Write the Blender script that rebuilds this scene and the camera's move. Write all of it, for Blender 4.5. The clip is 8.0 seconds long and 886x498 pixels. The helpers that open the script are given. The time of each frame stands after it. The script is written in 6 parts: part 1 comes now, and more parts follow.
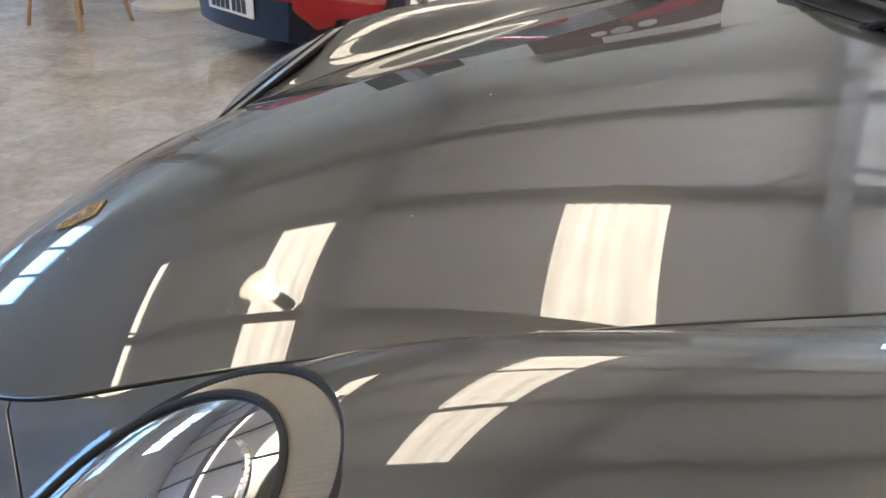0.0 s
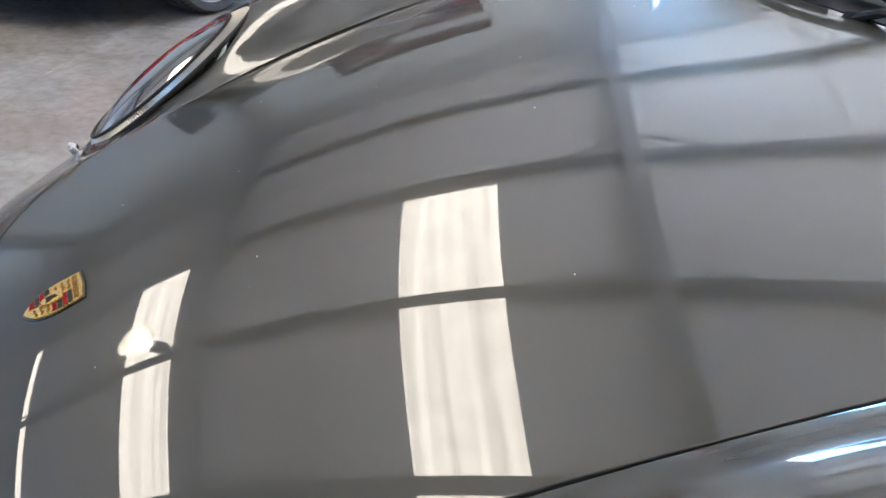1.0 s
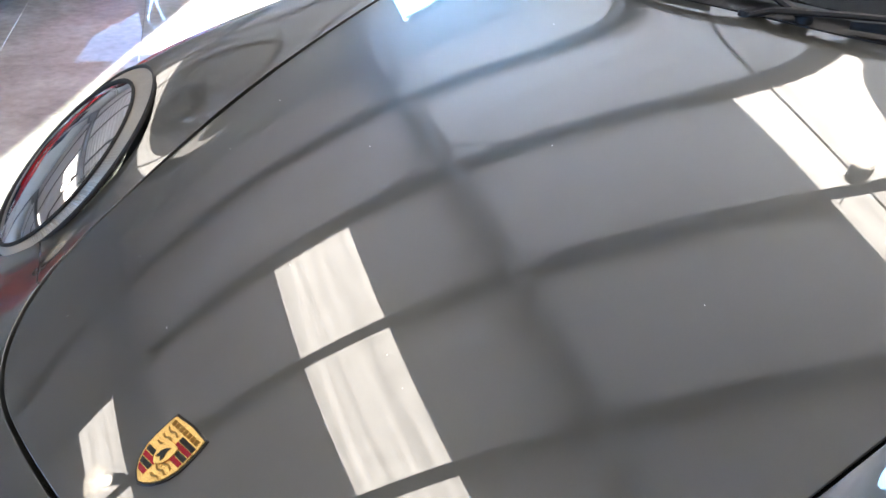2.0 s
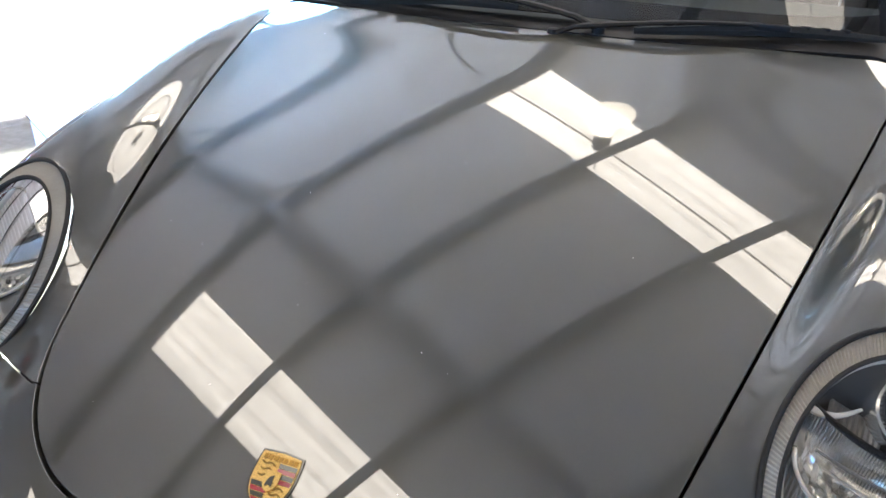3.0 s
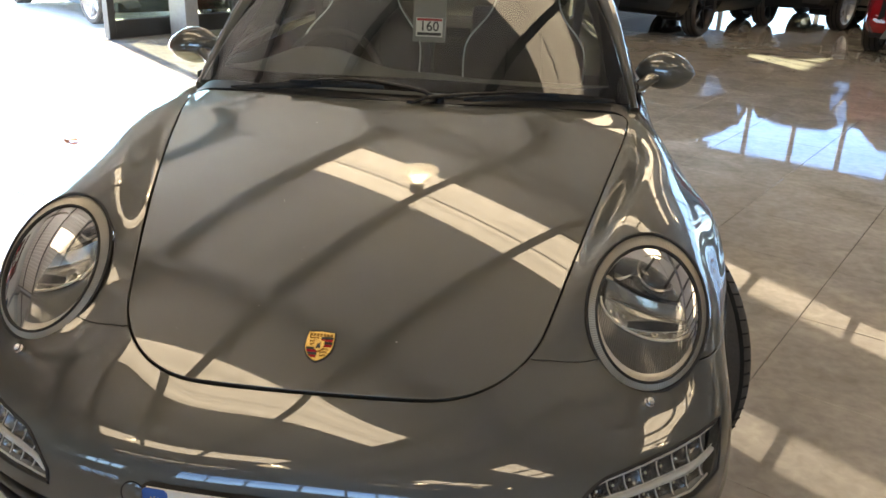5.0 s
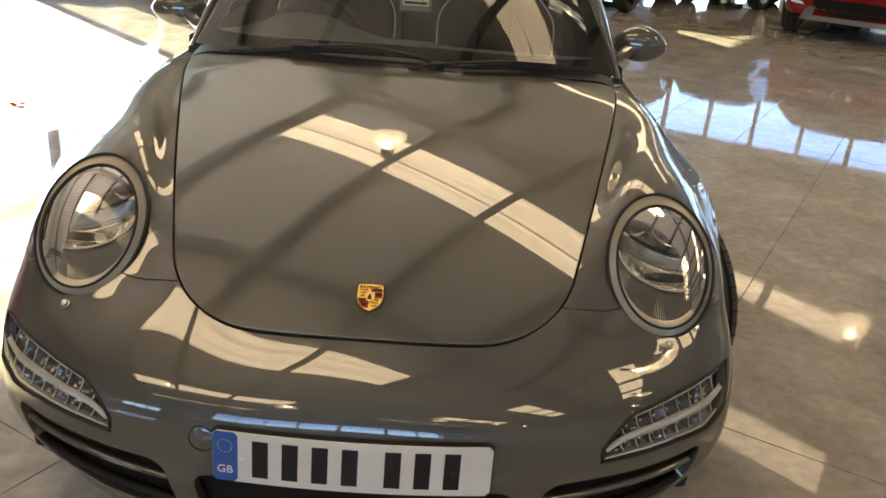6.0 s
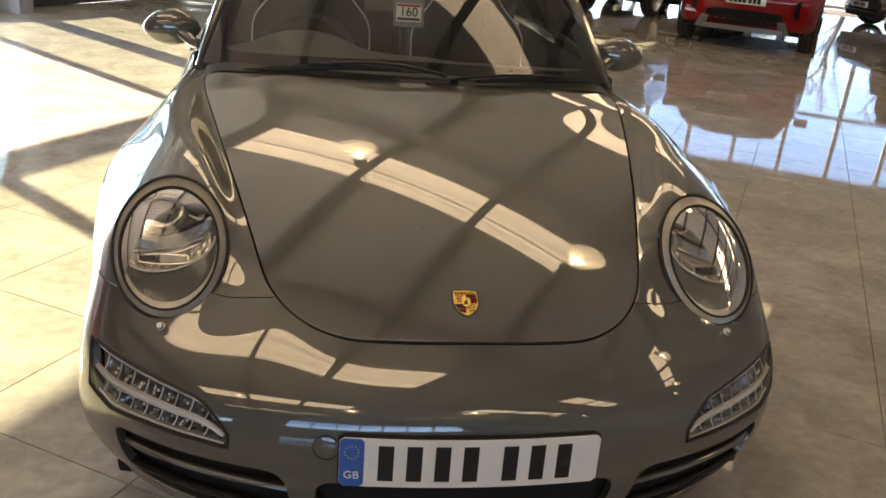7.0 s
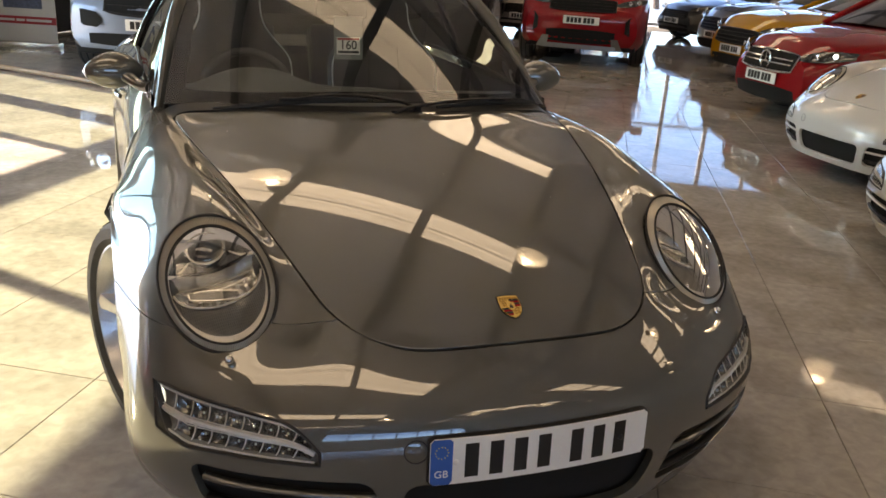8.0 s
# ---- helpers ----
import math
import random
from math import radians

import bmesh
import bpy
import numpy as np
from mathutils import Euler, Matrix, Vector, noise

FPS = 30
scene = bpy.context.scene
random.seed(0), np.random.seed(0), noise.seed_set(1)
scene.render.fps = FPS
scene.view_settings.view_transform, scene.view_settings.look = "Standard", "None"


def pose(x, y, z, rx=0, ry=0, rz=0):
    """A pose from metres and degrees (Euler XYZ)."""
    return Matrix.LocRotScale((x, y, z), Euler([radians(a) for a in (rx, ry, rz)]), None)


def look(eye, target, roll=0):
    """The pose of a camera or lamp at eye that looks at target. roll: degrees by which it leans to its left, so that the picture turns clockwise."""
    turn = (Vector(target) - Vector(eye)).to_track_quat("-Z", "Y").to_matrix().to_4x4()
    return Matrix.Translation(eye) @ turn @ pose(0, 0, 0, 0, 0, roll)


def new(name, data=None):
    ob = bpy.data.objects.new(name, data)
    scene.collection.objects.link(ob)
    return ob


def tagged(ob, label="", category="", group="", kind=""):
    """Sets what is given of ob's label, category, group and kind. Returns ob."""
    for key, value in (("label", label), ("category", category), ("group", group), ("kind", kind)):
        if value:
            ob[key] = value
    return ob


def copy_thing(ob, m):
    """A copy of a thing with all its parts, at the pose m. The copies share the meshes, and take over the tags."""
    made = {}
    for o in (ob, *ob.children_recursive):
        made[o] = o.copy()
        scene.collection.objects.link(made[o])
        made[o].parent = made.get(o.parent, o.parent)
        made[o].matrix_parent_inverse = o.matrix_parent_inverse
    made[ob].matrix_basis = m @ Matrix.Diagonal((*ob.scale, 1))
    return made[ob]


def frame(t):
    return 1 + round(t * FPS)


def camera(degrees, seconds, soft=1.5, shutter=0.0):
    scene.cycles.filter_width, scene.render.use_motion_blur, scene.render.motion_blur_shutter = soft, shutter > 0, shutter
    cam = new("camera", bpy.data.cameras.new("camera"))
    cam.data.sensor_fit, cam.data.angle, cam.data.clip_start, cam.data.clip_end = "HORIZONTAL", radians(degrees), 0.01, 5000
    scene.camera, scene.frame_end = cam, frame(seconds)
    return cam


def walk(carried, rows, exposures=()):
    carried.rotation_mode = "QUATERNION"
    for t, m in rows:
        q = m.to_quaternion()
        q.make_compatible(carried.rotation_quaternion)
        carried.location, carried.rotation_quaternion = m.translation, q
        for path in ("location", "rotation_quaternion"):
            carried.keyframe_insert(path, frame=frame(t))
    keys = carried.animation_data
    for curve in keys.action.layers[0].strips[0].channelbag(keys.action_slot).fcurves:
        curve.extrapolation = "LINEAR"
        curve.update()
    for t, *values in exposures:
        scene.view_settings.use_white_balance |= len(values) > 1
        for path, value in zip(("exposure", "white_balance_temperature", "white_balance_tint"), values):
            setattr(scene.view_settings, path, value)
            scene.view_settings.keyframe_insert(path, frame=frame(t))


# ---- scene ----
cam = camera(56.8, 8.0, soft=1.6)
PATH = [
    (0, (1.071, 0.644, 1.075), (-0.718, 0.828, 0.200), 0.83),
    (0.5, (0.925, 0.447, 1.090), (-0.765, 0.971, 0.157), 1.41),
    (1, (0.829, 0.296, 1.123), (-0.723, 1.077, 0.133), 3.93),
    (2.5, (0.476, -0.152, 1.257), (-0.418, 1.313, 0.230), 1.10),
    (3, (0.427, -0.307, 1.306), (-0.199, 1.286, 0.334), 0.34),
    (3.5, (0.398, -0.490, 1.333), (-0.013, 1.269, 0.475), -1.44),
    (4, (0.408, -0.699, 1.363), (0.045, 1.120, 0.614), -1.10),
    (4.5, (0.400, -0.907, 1.376), (0.130, 0.936, 0.647), 0.44),
    (5, (0.335, -1.095, 1.371), (0.187, 0.757, 0.632), 2.47),
    (5.2, (0.301, -1.161, 1.369), (0.193, 0.693, 0.626), 3.40),
    (6.3, (-0.014, -1.225, 1.371), (0.104, 0.605, 0.573), 4.65),
    (6.5, (-0.098, -1.230, 1.376), (0.067, 0.600, 0.586), 4.58),
    (7, (-0.319, -1.288, 1.375), (-0.011, 0.539, 0.622), 5.07),
    (7.5, (-0.564, -1.343, 1.385), (-0.045, 0.456, 0.681), 4.62),
    (8, (-0.791, -1.326, 1.371), (-0.109, 0.432, 0.703), 3.82),
]
LIGHTNESS = [      # seconds, stops, kelvin, tint
    (0, 5.30, 6500, 13), (0.5, 5.30, 6150, 13), (1, 5.30, 5950, 13), (2.5, 5.28, 5850, 15), (3.5, 5.03, 6500, 13), (4, 4.83, 7250, 13), (4.5, 4.69, 7100, 12),
    (5, 4.65, 8000, 13), (6.5, 4.60, 9200, 16), (7, 4.38, 9200, 18), (8, 4.21, 8800, 20),
]
walk(cam, [(t, look(eye, target, roll)) for t, eye, target, roll in PATH], LIGHTNESS)

# ---- the hall's axes: it stands turned against the car ----
TURN = radians(30.93)
AX = Vector((math.sin(TURN), math.cos(TURN), 0))       # along the front
BX = Vector((math.cos(TURN), -math.sin(TURN), 0))      # away from the front, into the hall


def hall(a, b, z=0.0):
    """World place of a along, b across, z up, in the hall's axes."""
    v = AX * a + BX * b
    return Vector((v.x, v.y, z))


HALL = Matrix(((BX.x, AX.x, 0, 0), (BX.y, AX.y, 0, 0), (0, 0, 1, 0), (0, 0, 0, 1)))   # local x = b, y = a

# ---- world, sun, exposure ----
SUN_WAY = (-BX + AX * 0.32 + Vector((0, 0, 0.50))).normalized()      # towards the sun
SUN_EL, SUN_AZ = math.asin(SUN_WAY.z), math.atan2(SUN_WAY.x, SUN_WAY.y)
world = bpy.data.worlds.new("sky")
scene.world = world
world.use_nodes = True
_wn = world.node_tree.nodes
_sky = _wn.new("ShaderNodeTexSky")
_sky.sky_type, _sky.sun_disc = "NISHITA", False
_sky.sun_elevation, _sky.sun_rotation = SUN_EL, SUN_AZ
_sky.altitude, _sky.air_density, _sky.dust_density, _sky.ozone_density = 1800, 1.0, 0.15, 4.0
world.node_tree.links.new(_sky.outputs[0], _wn["Background"].inputs[0])
_wn["Background"].inputs[1].default_value = 0.11
sun = new("sun", bpy.data.lights.new("sun", "SUN"))
sun.data.energy, sun.data.angle, sun.data.color = 1.85, radians(0.5), (1.0, 0.955, 0.885)
sun.matrix_world = look(SUN_WAY * 60, (0, 0, 0))

# ---- materials ----
def mat(name, color=(0.5, 0.5, 0.5), rough=0.5, metal=0.0, var=0.0, scale=8.0, bump=0.0, bscale=60.0, coat=0.0, coat_rough=0.03,
        spec=0.5, emit=None, power=0.0, trans=0.0, ior=1.45, rvar=0.0, alpha=1.0, island=0.0):
    """A principled material with colour and gloss varied at two scales and a fine relief."""
    m = bpy.data.materials.new(name)
    m.use_nodes = True
    nt = m.node_tree
    b = nt.nodes["Principled BSDF"]
    i = b.inputs
    i["Base Color"].default_value = (*color, 1)
    i["Roughness"].default_value, i["Metallic"].default_value, i["IOR"].default_value = rough, metal, ior
    i["Coat Weight"].default_value, i["Coat Roughness"].default_value = coat, coat_rough
    i["Specular IOR Level"].default_value, i["Transmission Weight"].default_value, i["Alpha"].default_value = spec, trans, alpha
    if emit:
        i["Emission Color"].default_value, i["Emission Strength"].default_value = (*emit, 1), power
    link = nt.links.new
    tc = nt.nodes.new("ShaderNodeTexCoord")
    if var or rvar:
        n1, n2 = nt.nodes.new("ShaderNodeTexNoise"), nt.nodes.new("ShaderNodeTexNoise")
        n1.inputs["Scale"].default_value, n2.inputs["Scale"].default_value = scale, scale * 7.3
        n1.inputs["Detail"].default_value = 6.0
        mixn = nt.nodes.new("ShaderNodeMath")
        mixn.operation = "ADD"
        for n, k in ((n1, 0), (n2, 1)):
            link(tc.outputs["Object"], n.inputs["Vector"])
            link(n.outputs[0], mixn.inputs[k])
        if var:
            mr = nt.nodes.new("ShaderNodeMapRange")
            mr.inputs[1].default_value, mr.inputs[2].default_value = 0.6, 1.4
            mr.inputs[3].default_value, mr.inputs[4].default_value = 1 - var, 1 + var
            link(mixn.outputs[0], mr.inputs[0])
            hs = nt.nodes.new("ShaderNodeHueSaturation")
            hs.inputs["Color"].default_value = (*color, 1)
            out = mr.outputs[0]
            if island:
                oi, mi = nt.nodes.new("ShaderNodeObjectInfo"), nt.nodes.new("ShaderNodeMapRange")
                mi.inputs[3].default_value, mi.inputs[4].default_value = 1 - island, 1 + island
                link(oi.outputs["Random"], mi.inputs[0])
                mm = nt.nodes.new("ShaderNodeMath")
                mm.operation = "MULTIPLY"
                link(out, mm.inputs[0]), link(mi.outputs[0], mm.inputs[1])
                out = mm.outputs[0]
            link(out, hs.inputs["Value"])
            link(hs.outputs[0], i["Base Color"])
        if rvar:
            mr2 = nt.nodes.new("ShaderNodeMapRange")
            mr2.inputs[1].default_value, mr2.inputs[2].default_value = 0.6, 1.4
            mr2.inputs[3].default_value, mr2.inputs[4].default_value = max(rough - rvar, 0.01), rough + rvar
            link(mixn.outputs[0], mr2.inputs[0])
            link(mr2.outputs[0], i["Roughness"])
    if bump:
        nb = nt.nodes.new("ShaderNodeTexNoise")
        nb.inputs["Scale"].default_value, nb.inputs["Detail"].default_value = bscale, 4.0
        link(tc.outputs["Object"], nb.inputs["Vector"])
        bp = nt.nodes.new("ShaderNodeBump")
        bp.inputs["Strength"].default_value, bp.inputs["Distance"].default_value = bump, 0.01
        link(nb.outputs[0], bp.inputs["Height"])
        link(bp.outputs[0], i["Normal"])
    return m


def paint(name, color, metal=0.75, rough=0.34, flake=0.12, ior=1.5, spec=0.5):
    """Car paint: a metallic base with fine flakes under a clear coat."""
    m = mat(name, color, rough, metal, coat=1.0, coat_rough=0.012, spec=spec)
    nt = m.node_tree
    b = nt.nodes["Principled BSDF"]
    b.inputs["Coat IOR"].default_value = ior
    tc = nt.nodes.new("ShaderNodeTexCoord")
    v, n = nt.nodes.new("ShaderNodeTexVoronoi"), nt.nodes.new("ShaderNodeTexNoise")
    v.inputs["Scale"].default_value, n.inputs["Scale"].default_value = 1400.0, 1.5
    for q in (v, n):
        nt.links.new(tc.outputs["Object"], q.inputs["Vector"])
    sep = nt.nodes.new("ShaderNodeSeparateColor")
    nt.links.new(v.outputs["Color"], sep.inputs[0])
    ad = nt.nodes.new("ShaderNodeMath")
    ad.operation = "MULTIPLY_ADD"
    ad.inputs[1].default_value = 0.3
    nt.links.new(n.outputs[0], ad.inputs[0])
    nt.links.new(sep.outputs[0], ad.inputs[2])
    mr = nt.nodes.new("ShaderNodeMapRange")
    mr.inputs[1].default_value, mr.inputs[2].default_value = 0.0, 1.3
    mr.inputs[3].default_value, mr.inputs[4].default_value = 1 - flake, 1 + flake
    nt.links.new(ad.outputs[0], mr.inputs[0])
    hs = nt.nodes.new("ShaderNodeHueSaturation")
    hs.inputs["Color"].default_value = (*color, 1)
    nt.links.new(mr.outputs[0], hs.inputs["Value"])
    nt.links.new(hs.outputs[0], b.inputs["Base Color"])
    return m


def glass(name, tint=(1, 1, 1), rough=0.0, ior=1.5):
    """Thin glass: clear, mirrored by Fresnel."""
    m = bpy.data.materials.new(name)
    m.use_nodes = True
    nt = m.node_tree
    nt.nodes.clear()
    o, t, g, mx, fr = [nt.nodes.new("ShaderNode" + k) for k in ("OutputMaterial", "BsdfTransparent", "BsdfGlossy", "MixShader", "Fresnel")]
    t.inputs[0].default_value = (*tint, 1)
    g.inputs["Roughness"].default_value = rough
    fr.inputs[0].default_value = ior
    nt.links.new(fr.outputs[0], mx.inputs[0])
    nt.links.new(t.outputs[0], mx.inputs[1])
    nt.links.new(g.outputs[0], mx.inputs[2])
    nt.links.new(mx.outputs[0], o.inputs[0])
    return m


PAINT = paint("grey_metallic_paint", (0.075, 0.0755, 0.067), metal=0.50, rough=0.42, flake=0.02, ior=2.05, spec=0.2)
BLACK = mat("black_plastic", (0.010, 0.010, 0.011), 0.45, spec=0.3, var=0.2, scale=30, bump=0.05, bscale=400)
# tyre rubber lifted to brown-grey: sun on the sidewall put into its colour
TYRE = mat("dusty_tyre_rubber", (0.058, 0.053, 0.048), 0.75, var=0.25, scale=20, bump=0.08, bscale=200)
RUBBER = mat("black_rubber", (0.02, 0.02, 0.02), 0.7, var=0.25, scale=20, bump=0.08, bscale=200)
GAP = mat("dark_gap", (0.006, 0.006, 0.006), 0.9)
CHROME = mat("chrome", (0.75, 0.75, 0.74), 0.08, 1.0, rvar=0.03, scale=40)
SILVER = mat("silver_plastic", (0.55, 0.54, 0.5), 0.25, 0.85, var=0.08, scale=40)
ALLOY = mat("silver_alloy", (0.60, 0.60, 0.60), 0.3, 0.9, var=0.08, scale=20, coat=0.5)
PLATEWHITE = mat("plate_white", (0.86, 0.85, 0.81), 0.35, var=0.03, scale=20, coat=0.4)
BLUE = mat("plate_blue", (0.02, 0.12, 0.45), 0.35, coat=0.4)
INK = mat("ink_black", (0.012, 0.012, 0.012), 0.4)
SEAT = mat("black_leather", (0.040, 0.039, 0.040), 0.5, var=0.25, scale=12, bump=0.02, bscale=400)
DASH = mat("dark_dashboard", (0.108, 0.118, 0.126), 0.55, var=0.15, scale=10, bump=0.04, bscale=300)
LENS = glass("clear_lens", (0.95, 0.955, 0.96), ior=1.40)
WINDSCREEN = glass("windscreen_glass", (0.87, 0.91, 0.89), ior=1.66)
SIDEGLASS = glass("tinted_glass", (0.82, 0.86, 0.85))

# ---- mesh tools ----
def part(name, bm, material, parent=None, label="", smooth=True, normals=None):
    """Links a bmesh as ONE mesh object under a thing or a part."""
    me = bpy.data.meshes.new(name)
    bm.normal_update()
    for f in bm.faces:
        f.smooth = smooth
    if smooth and normals is None:
        for e in bm.edges:
            if len(e.link_faces) == 2 and e.calc_face_angle(0.0) > 0.7:
                e.smooth = False
    bm.to_mesh(me)
    bm.free()
    for m in material if isinstance(material, (list, tuple)) else [material]:
        me.materials.append(m)
    if normals is not None:
        me.normals_split_custom_set_from_vertices(normals)
    ob = new(name, me)
    if parent:
        ob.parent = parent
    if label:
        ob["label"] = label
    return ob


def thing(name, label, category, group="", kind="", at=None):
    ob = tagged(new(name), label, category, group, kind)
    if at is not None:
        ob.matrix_world = at
    return ob


def bm_box(sx, sy, sz, m=None, bevel=0.0, seg=2, bm=None):
    """A box about its middle, its edges rounded."""
    own = bmesh.new()
    bmesh.ops.create_cube(own, size=1, matrix=Matrix.Diagonal((sx, sy, sz, 1)))
    if bevel:
        bmesh.ops.bevel(own, geom=own.edges[:], offset=bevel, segments=seg, profile=0.7, affect="EDGES")
    if m is not None:
        own.transform(m)
    if bm is None:
        return own
    me = bpy.data.meshes.new("tmp")
    own.to_mesh(me), own.free(), bm.from_mesh(me), bpy.data.meshes.remove(me)
    return bm


def bm_grid(P, closed_u=False, closed_v=False, bm=None, flip=False):
    """A sheet of quads through a grid of places P[i][j]."""
    bm = bm or bmesh.new()
    P = np.asarray(P, float)
    n, k = P.shape[:2]
    V = [[bm.verts.new(P[i, j]) for j in range(k)] for i in range(n)]
    for i in range(n - (0 if closed_u else 1)):
        for j in range(k - (0 if closed_v else 1)):
            q = [V[i][j], V[(i + 1) % n][j], V[(i + 1) % n][(j + 1) % k], V[i][(j + 1) % k]]
            bm.faces.new(q[::-1] if flip else q)
    return bm


def spline(K, n):
    """n places on a natural cubic curve through the knots K, spaced by their distances."""
    K = np.asarray(K, float)
    d = np.linalg.norm(np.diff(K, axis=0), axis=1) ** 0.6 + 1e-9
    return cubic(np.concatenate([[0], np.cumsum(d)]) / d.sum(), K, np.linspace(0, 1, n))


def cubic(s, K, q):
    """Natural cubic through (s, K) at q."""
    s, K, q = np.asarray(s, float), np.asarray(K, float), np.asarray(q, float)
    n = len(s)
    h = np.diff(s)
    A = np.eye(n)
    r = np.zeros_like(K)
    for i in range(1, n - 1):
        A[i, i - 1], A[i, i], A[i, i + 1] = h[i - 1], 2 * (h[i - 1] + h[i]), h[i]
        r[i] = 6 * ((K[i + 1] - K[i]) / h[i] - (K[i] - K[i - 1]) / h[i - 1])
    M = np.linalg.solve(A, r)
    i = np.clip(np.searchsorted(s, q) - 1, 0, n - 2)
    a, b, hh = (s[i + 1] - q), (q - s[i]), h[i]
    if K.ndim > 1:
        a, b, hh = a[:, None], b[:, None], hh[:, None]
    return (M[i] * a ** 3 + M[i + 1] * b ** 3) / (6 * hh) + (K[i] / hh - M[i] * hh / 6) * a + (K[i + 1] / hh - M[i + 1] * hh / 6) * b


def tube(path, r, seg=8, closed=False, bm=None, caps=True, flat=1.0, up=(0, 0, 1)):
    """A pipe along a path; r: one radius, or one a place; flat squeezes it along up."""
    path = [Vector(p) for p in path]
    n = len(path)
    rr = [float(q) for q in r] if isinstance(r, (list, tuple, np.ndarray)) else [float(r)] * n
    up = Vector(up)
    P = []
    for i in range(n):
        d = (path[(i + 1) % n] - path[i - 1]) if closed else (path[min(i + 1, n - 1)] - path[max(i - 1, 0)])
        d.normalize()
        a = d.cross(up)
        a = a.normalized() if a.length > 1e-4 else Vector((1, 0, 0))
        b = a.cross(d)
        P.append([path[i] + rr[i] * (a * math.cos(w) + b * math.sin(w) * flat) for w in [2 * math.pi * k / seg for k in range(seg)]])
    own = bm or bmesh.new()
    bm_grid(P, closed_u=closed, closed_v=True, bm=own)
    if caps and not closed:
        for ring in (P[0][::-1], P[-1]):
            own.faces.new([own.verts.new(p) for p in ring])
    bmesh.ops.recalc_face_normals(own, faces=own.faces[:])
    return own


def lathe(profile, seg=32, m=None, bm=None):
    """A turned body: profile of (radius, height) about z."""
    P = [[(r * math.cos(w), r * math.sin(w), z) for w in [2 * math.pi * k / seg for k in range(seg)]] for r, z in profile]
    own = bmesh.new()
    bm_grid(P, closed_v=True, bm=own)
    bmesh.ops.remove_doubles(own, verts=own.verts[:], dist=1e-5)
    bmesh.ops.recalc_face_normals(own, faces=own.faces[:])
    if m is not None:
        own.transform(m)
    if bm is None:
        return own
    me = bpy.data.meshes.new("tmp")
    own.to_mesh(me), own.free(), bm.from_mesh(me), bpy.data.meshes.remove(me)
    return bm


class Sheet:
    """A smooth surface through a net of lines; cut into panels by functions of place."""

    def __init__(self, lines, nu=0, nt=0, smooth=6, mirror=True):
        """lines: columns from the middle out, each with the same number of knots along; without nu, a grid as it stands."""
        if not nu:
            self.use(np.array(lines, float))
            return
        L = np.array(lines, float)                        # columns, rows, xyz
        if mirror:
            L = np.concatenate([L[:0:-1] * [-1, 1, 1], L])
        R = np.stack([spline(c, nt) for c in L])          # columns, nt
        G = np.stack([spline(R[:, j], nu) for j in range(nt)], 1)
        for _ in range(smooth):
            H = G.copy()
            H[1:-1] += 0.5 * (G[:-2] + G[2:] - 2 * G[1:-1]) * 0.5
            K = H.copy()
            K[:, 1:-1] += 0.5 * (H[:, :-2] + H[:, 2:] - 2 * H[:, 1:-1]) * 0.5
            G = K
        self.use(G)

    def use(self, G):
        self.G, (nu, nt) = G, G.shape[:2]
        self.nu, self.nt = nu, nt
        du = np.gradient(G, axis=0)
        dt = np.gradient(G, axis=1)
        N = np.cross(du, dt)
        N /= np.linalg.norm(N, axis=2, keepdims=True) + 1e-12
        self.N = -N if N[nu // 2, nt * 2 // 3][2] < 0 else N

    def at(self, A, a, b):
        """Smooth reading of the grid A at a, b (grid steps)."""
        a, b = np.clip(a, 0, self.nu - 1.001), np.clip(b, 0, self.nt - 1.001)
        i, j = a.astype(int), b.astype(int)
        f, g = (a - i)[:, None], (b - j)[:, None]

        def row(jj):
            jj = np.clip(jj, 0, self.nt - 1)
            p = [A[np.clip(i + k, 0, self.nu - 1), jj] for k in (-1, 0, 1, 2)]
            return p[1] + 0.5 * f * (p[2] - p[0] + f * (2 * p[0] - 5 * p[1] + 4 * p[2] - p[3] + f * (3 * (p[1] - p[2]) + p[3] - p[0])))

        p = [row(j + k) for k in (-1, 0, 1, 2)]
        return p[1] + 0.5 * g * (p[2] - p[0] + g * (2 * p[0] - 5 * p[1] + 4 * p[2] - p[3] + g * (3 * (p[1] - p[2]) + p[3] - p[0])))

    def mesh(self):
        bm = bmesh.new()
        la, lb = bm.verts.layers.float.new("a"), bm.verts.layers.float.new("b")
        V = [[None] * self.nt for _ in range(self.nu)]
        for i in range(self.nu):
            for j in range(self.nt):
                v = V[i][j] = bm.verts.new(self.G[i, j])
                v[la], v[lb] = i, j
        for i in range(self.nu - 1):
            for j in range(self.nt - 1):
                q = [V[i][j], V[i + 1][j], V[i + 1][j + 1], V[i][j + 1]]
                f = bm.faces.new(q)
        bm.normal_update()
        return bm

    def cut(self, bm, f):
        """New edges along f = 0. Returns the faces with f < 0."""
        val = {}
        for v in bm.verts:
            w = f(v.co)
            val[v] = w if abs(w) > 2e-5 else 2e-5
        zero = set()
        for e in [e for e in bm.edges if val[e.verts[0]] * val[e.verts[1]] < 0]:
            a, b = e.verts
            _, nv = bmesh.utils.edge_split(e, a, val[a] / (val[a] - val[b]))
            val[nv] = 0.0
            zero.add(nv)
        for face in {fa for v in zero for fa in v.link_faces}:
            on = [v for v in face.verts if v in zero]
            if len(on) == 2:
                try:
                    bmesh.utils.face_split(face, on[0], on[1])
                except ValueError:
                    pass
        return [fa for fa in bm.faces if sum(val[v] for v in fa.verts) < 0]

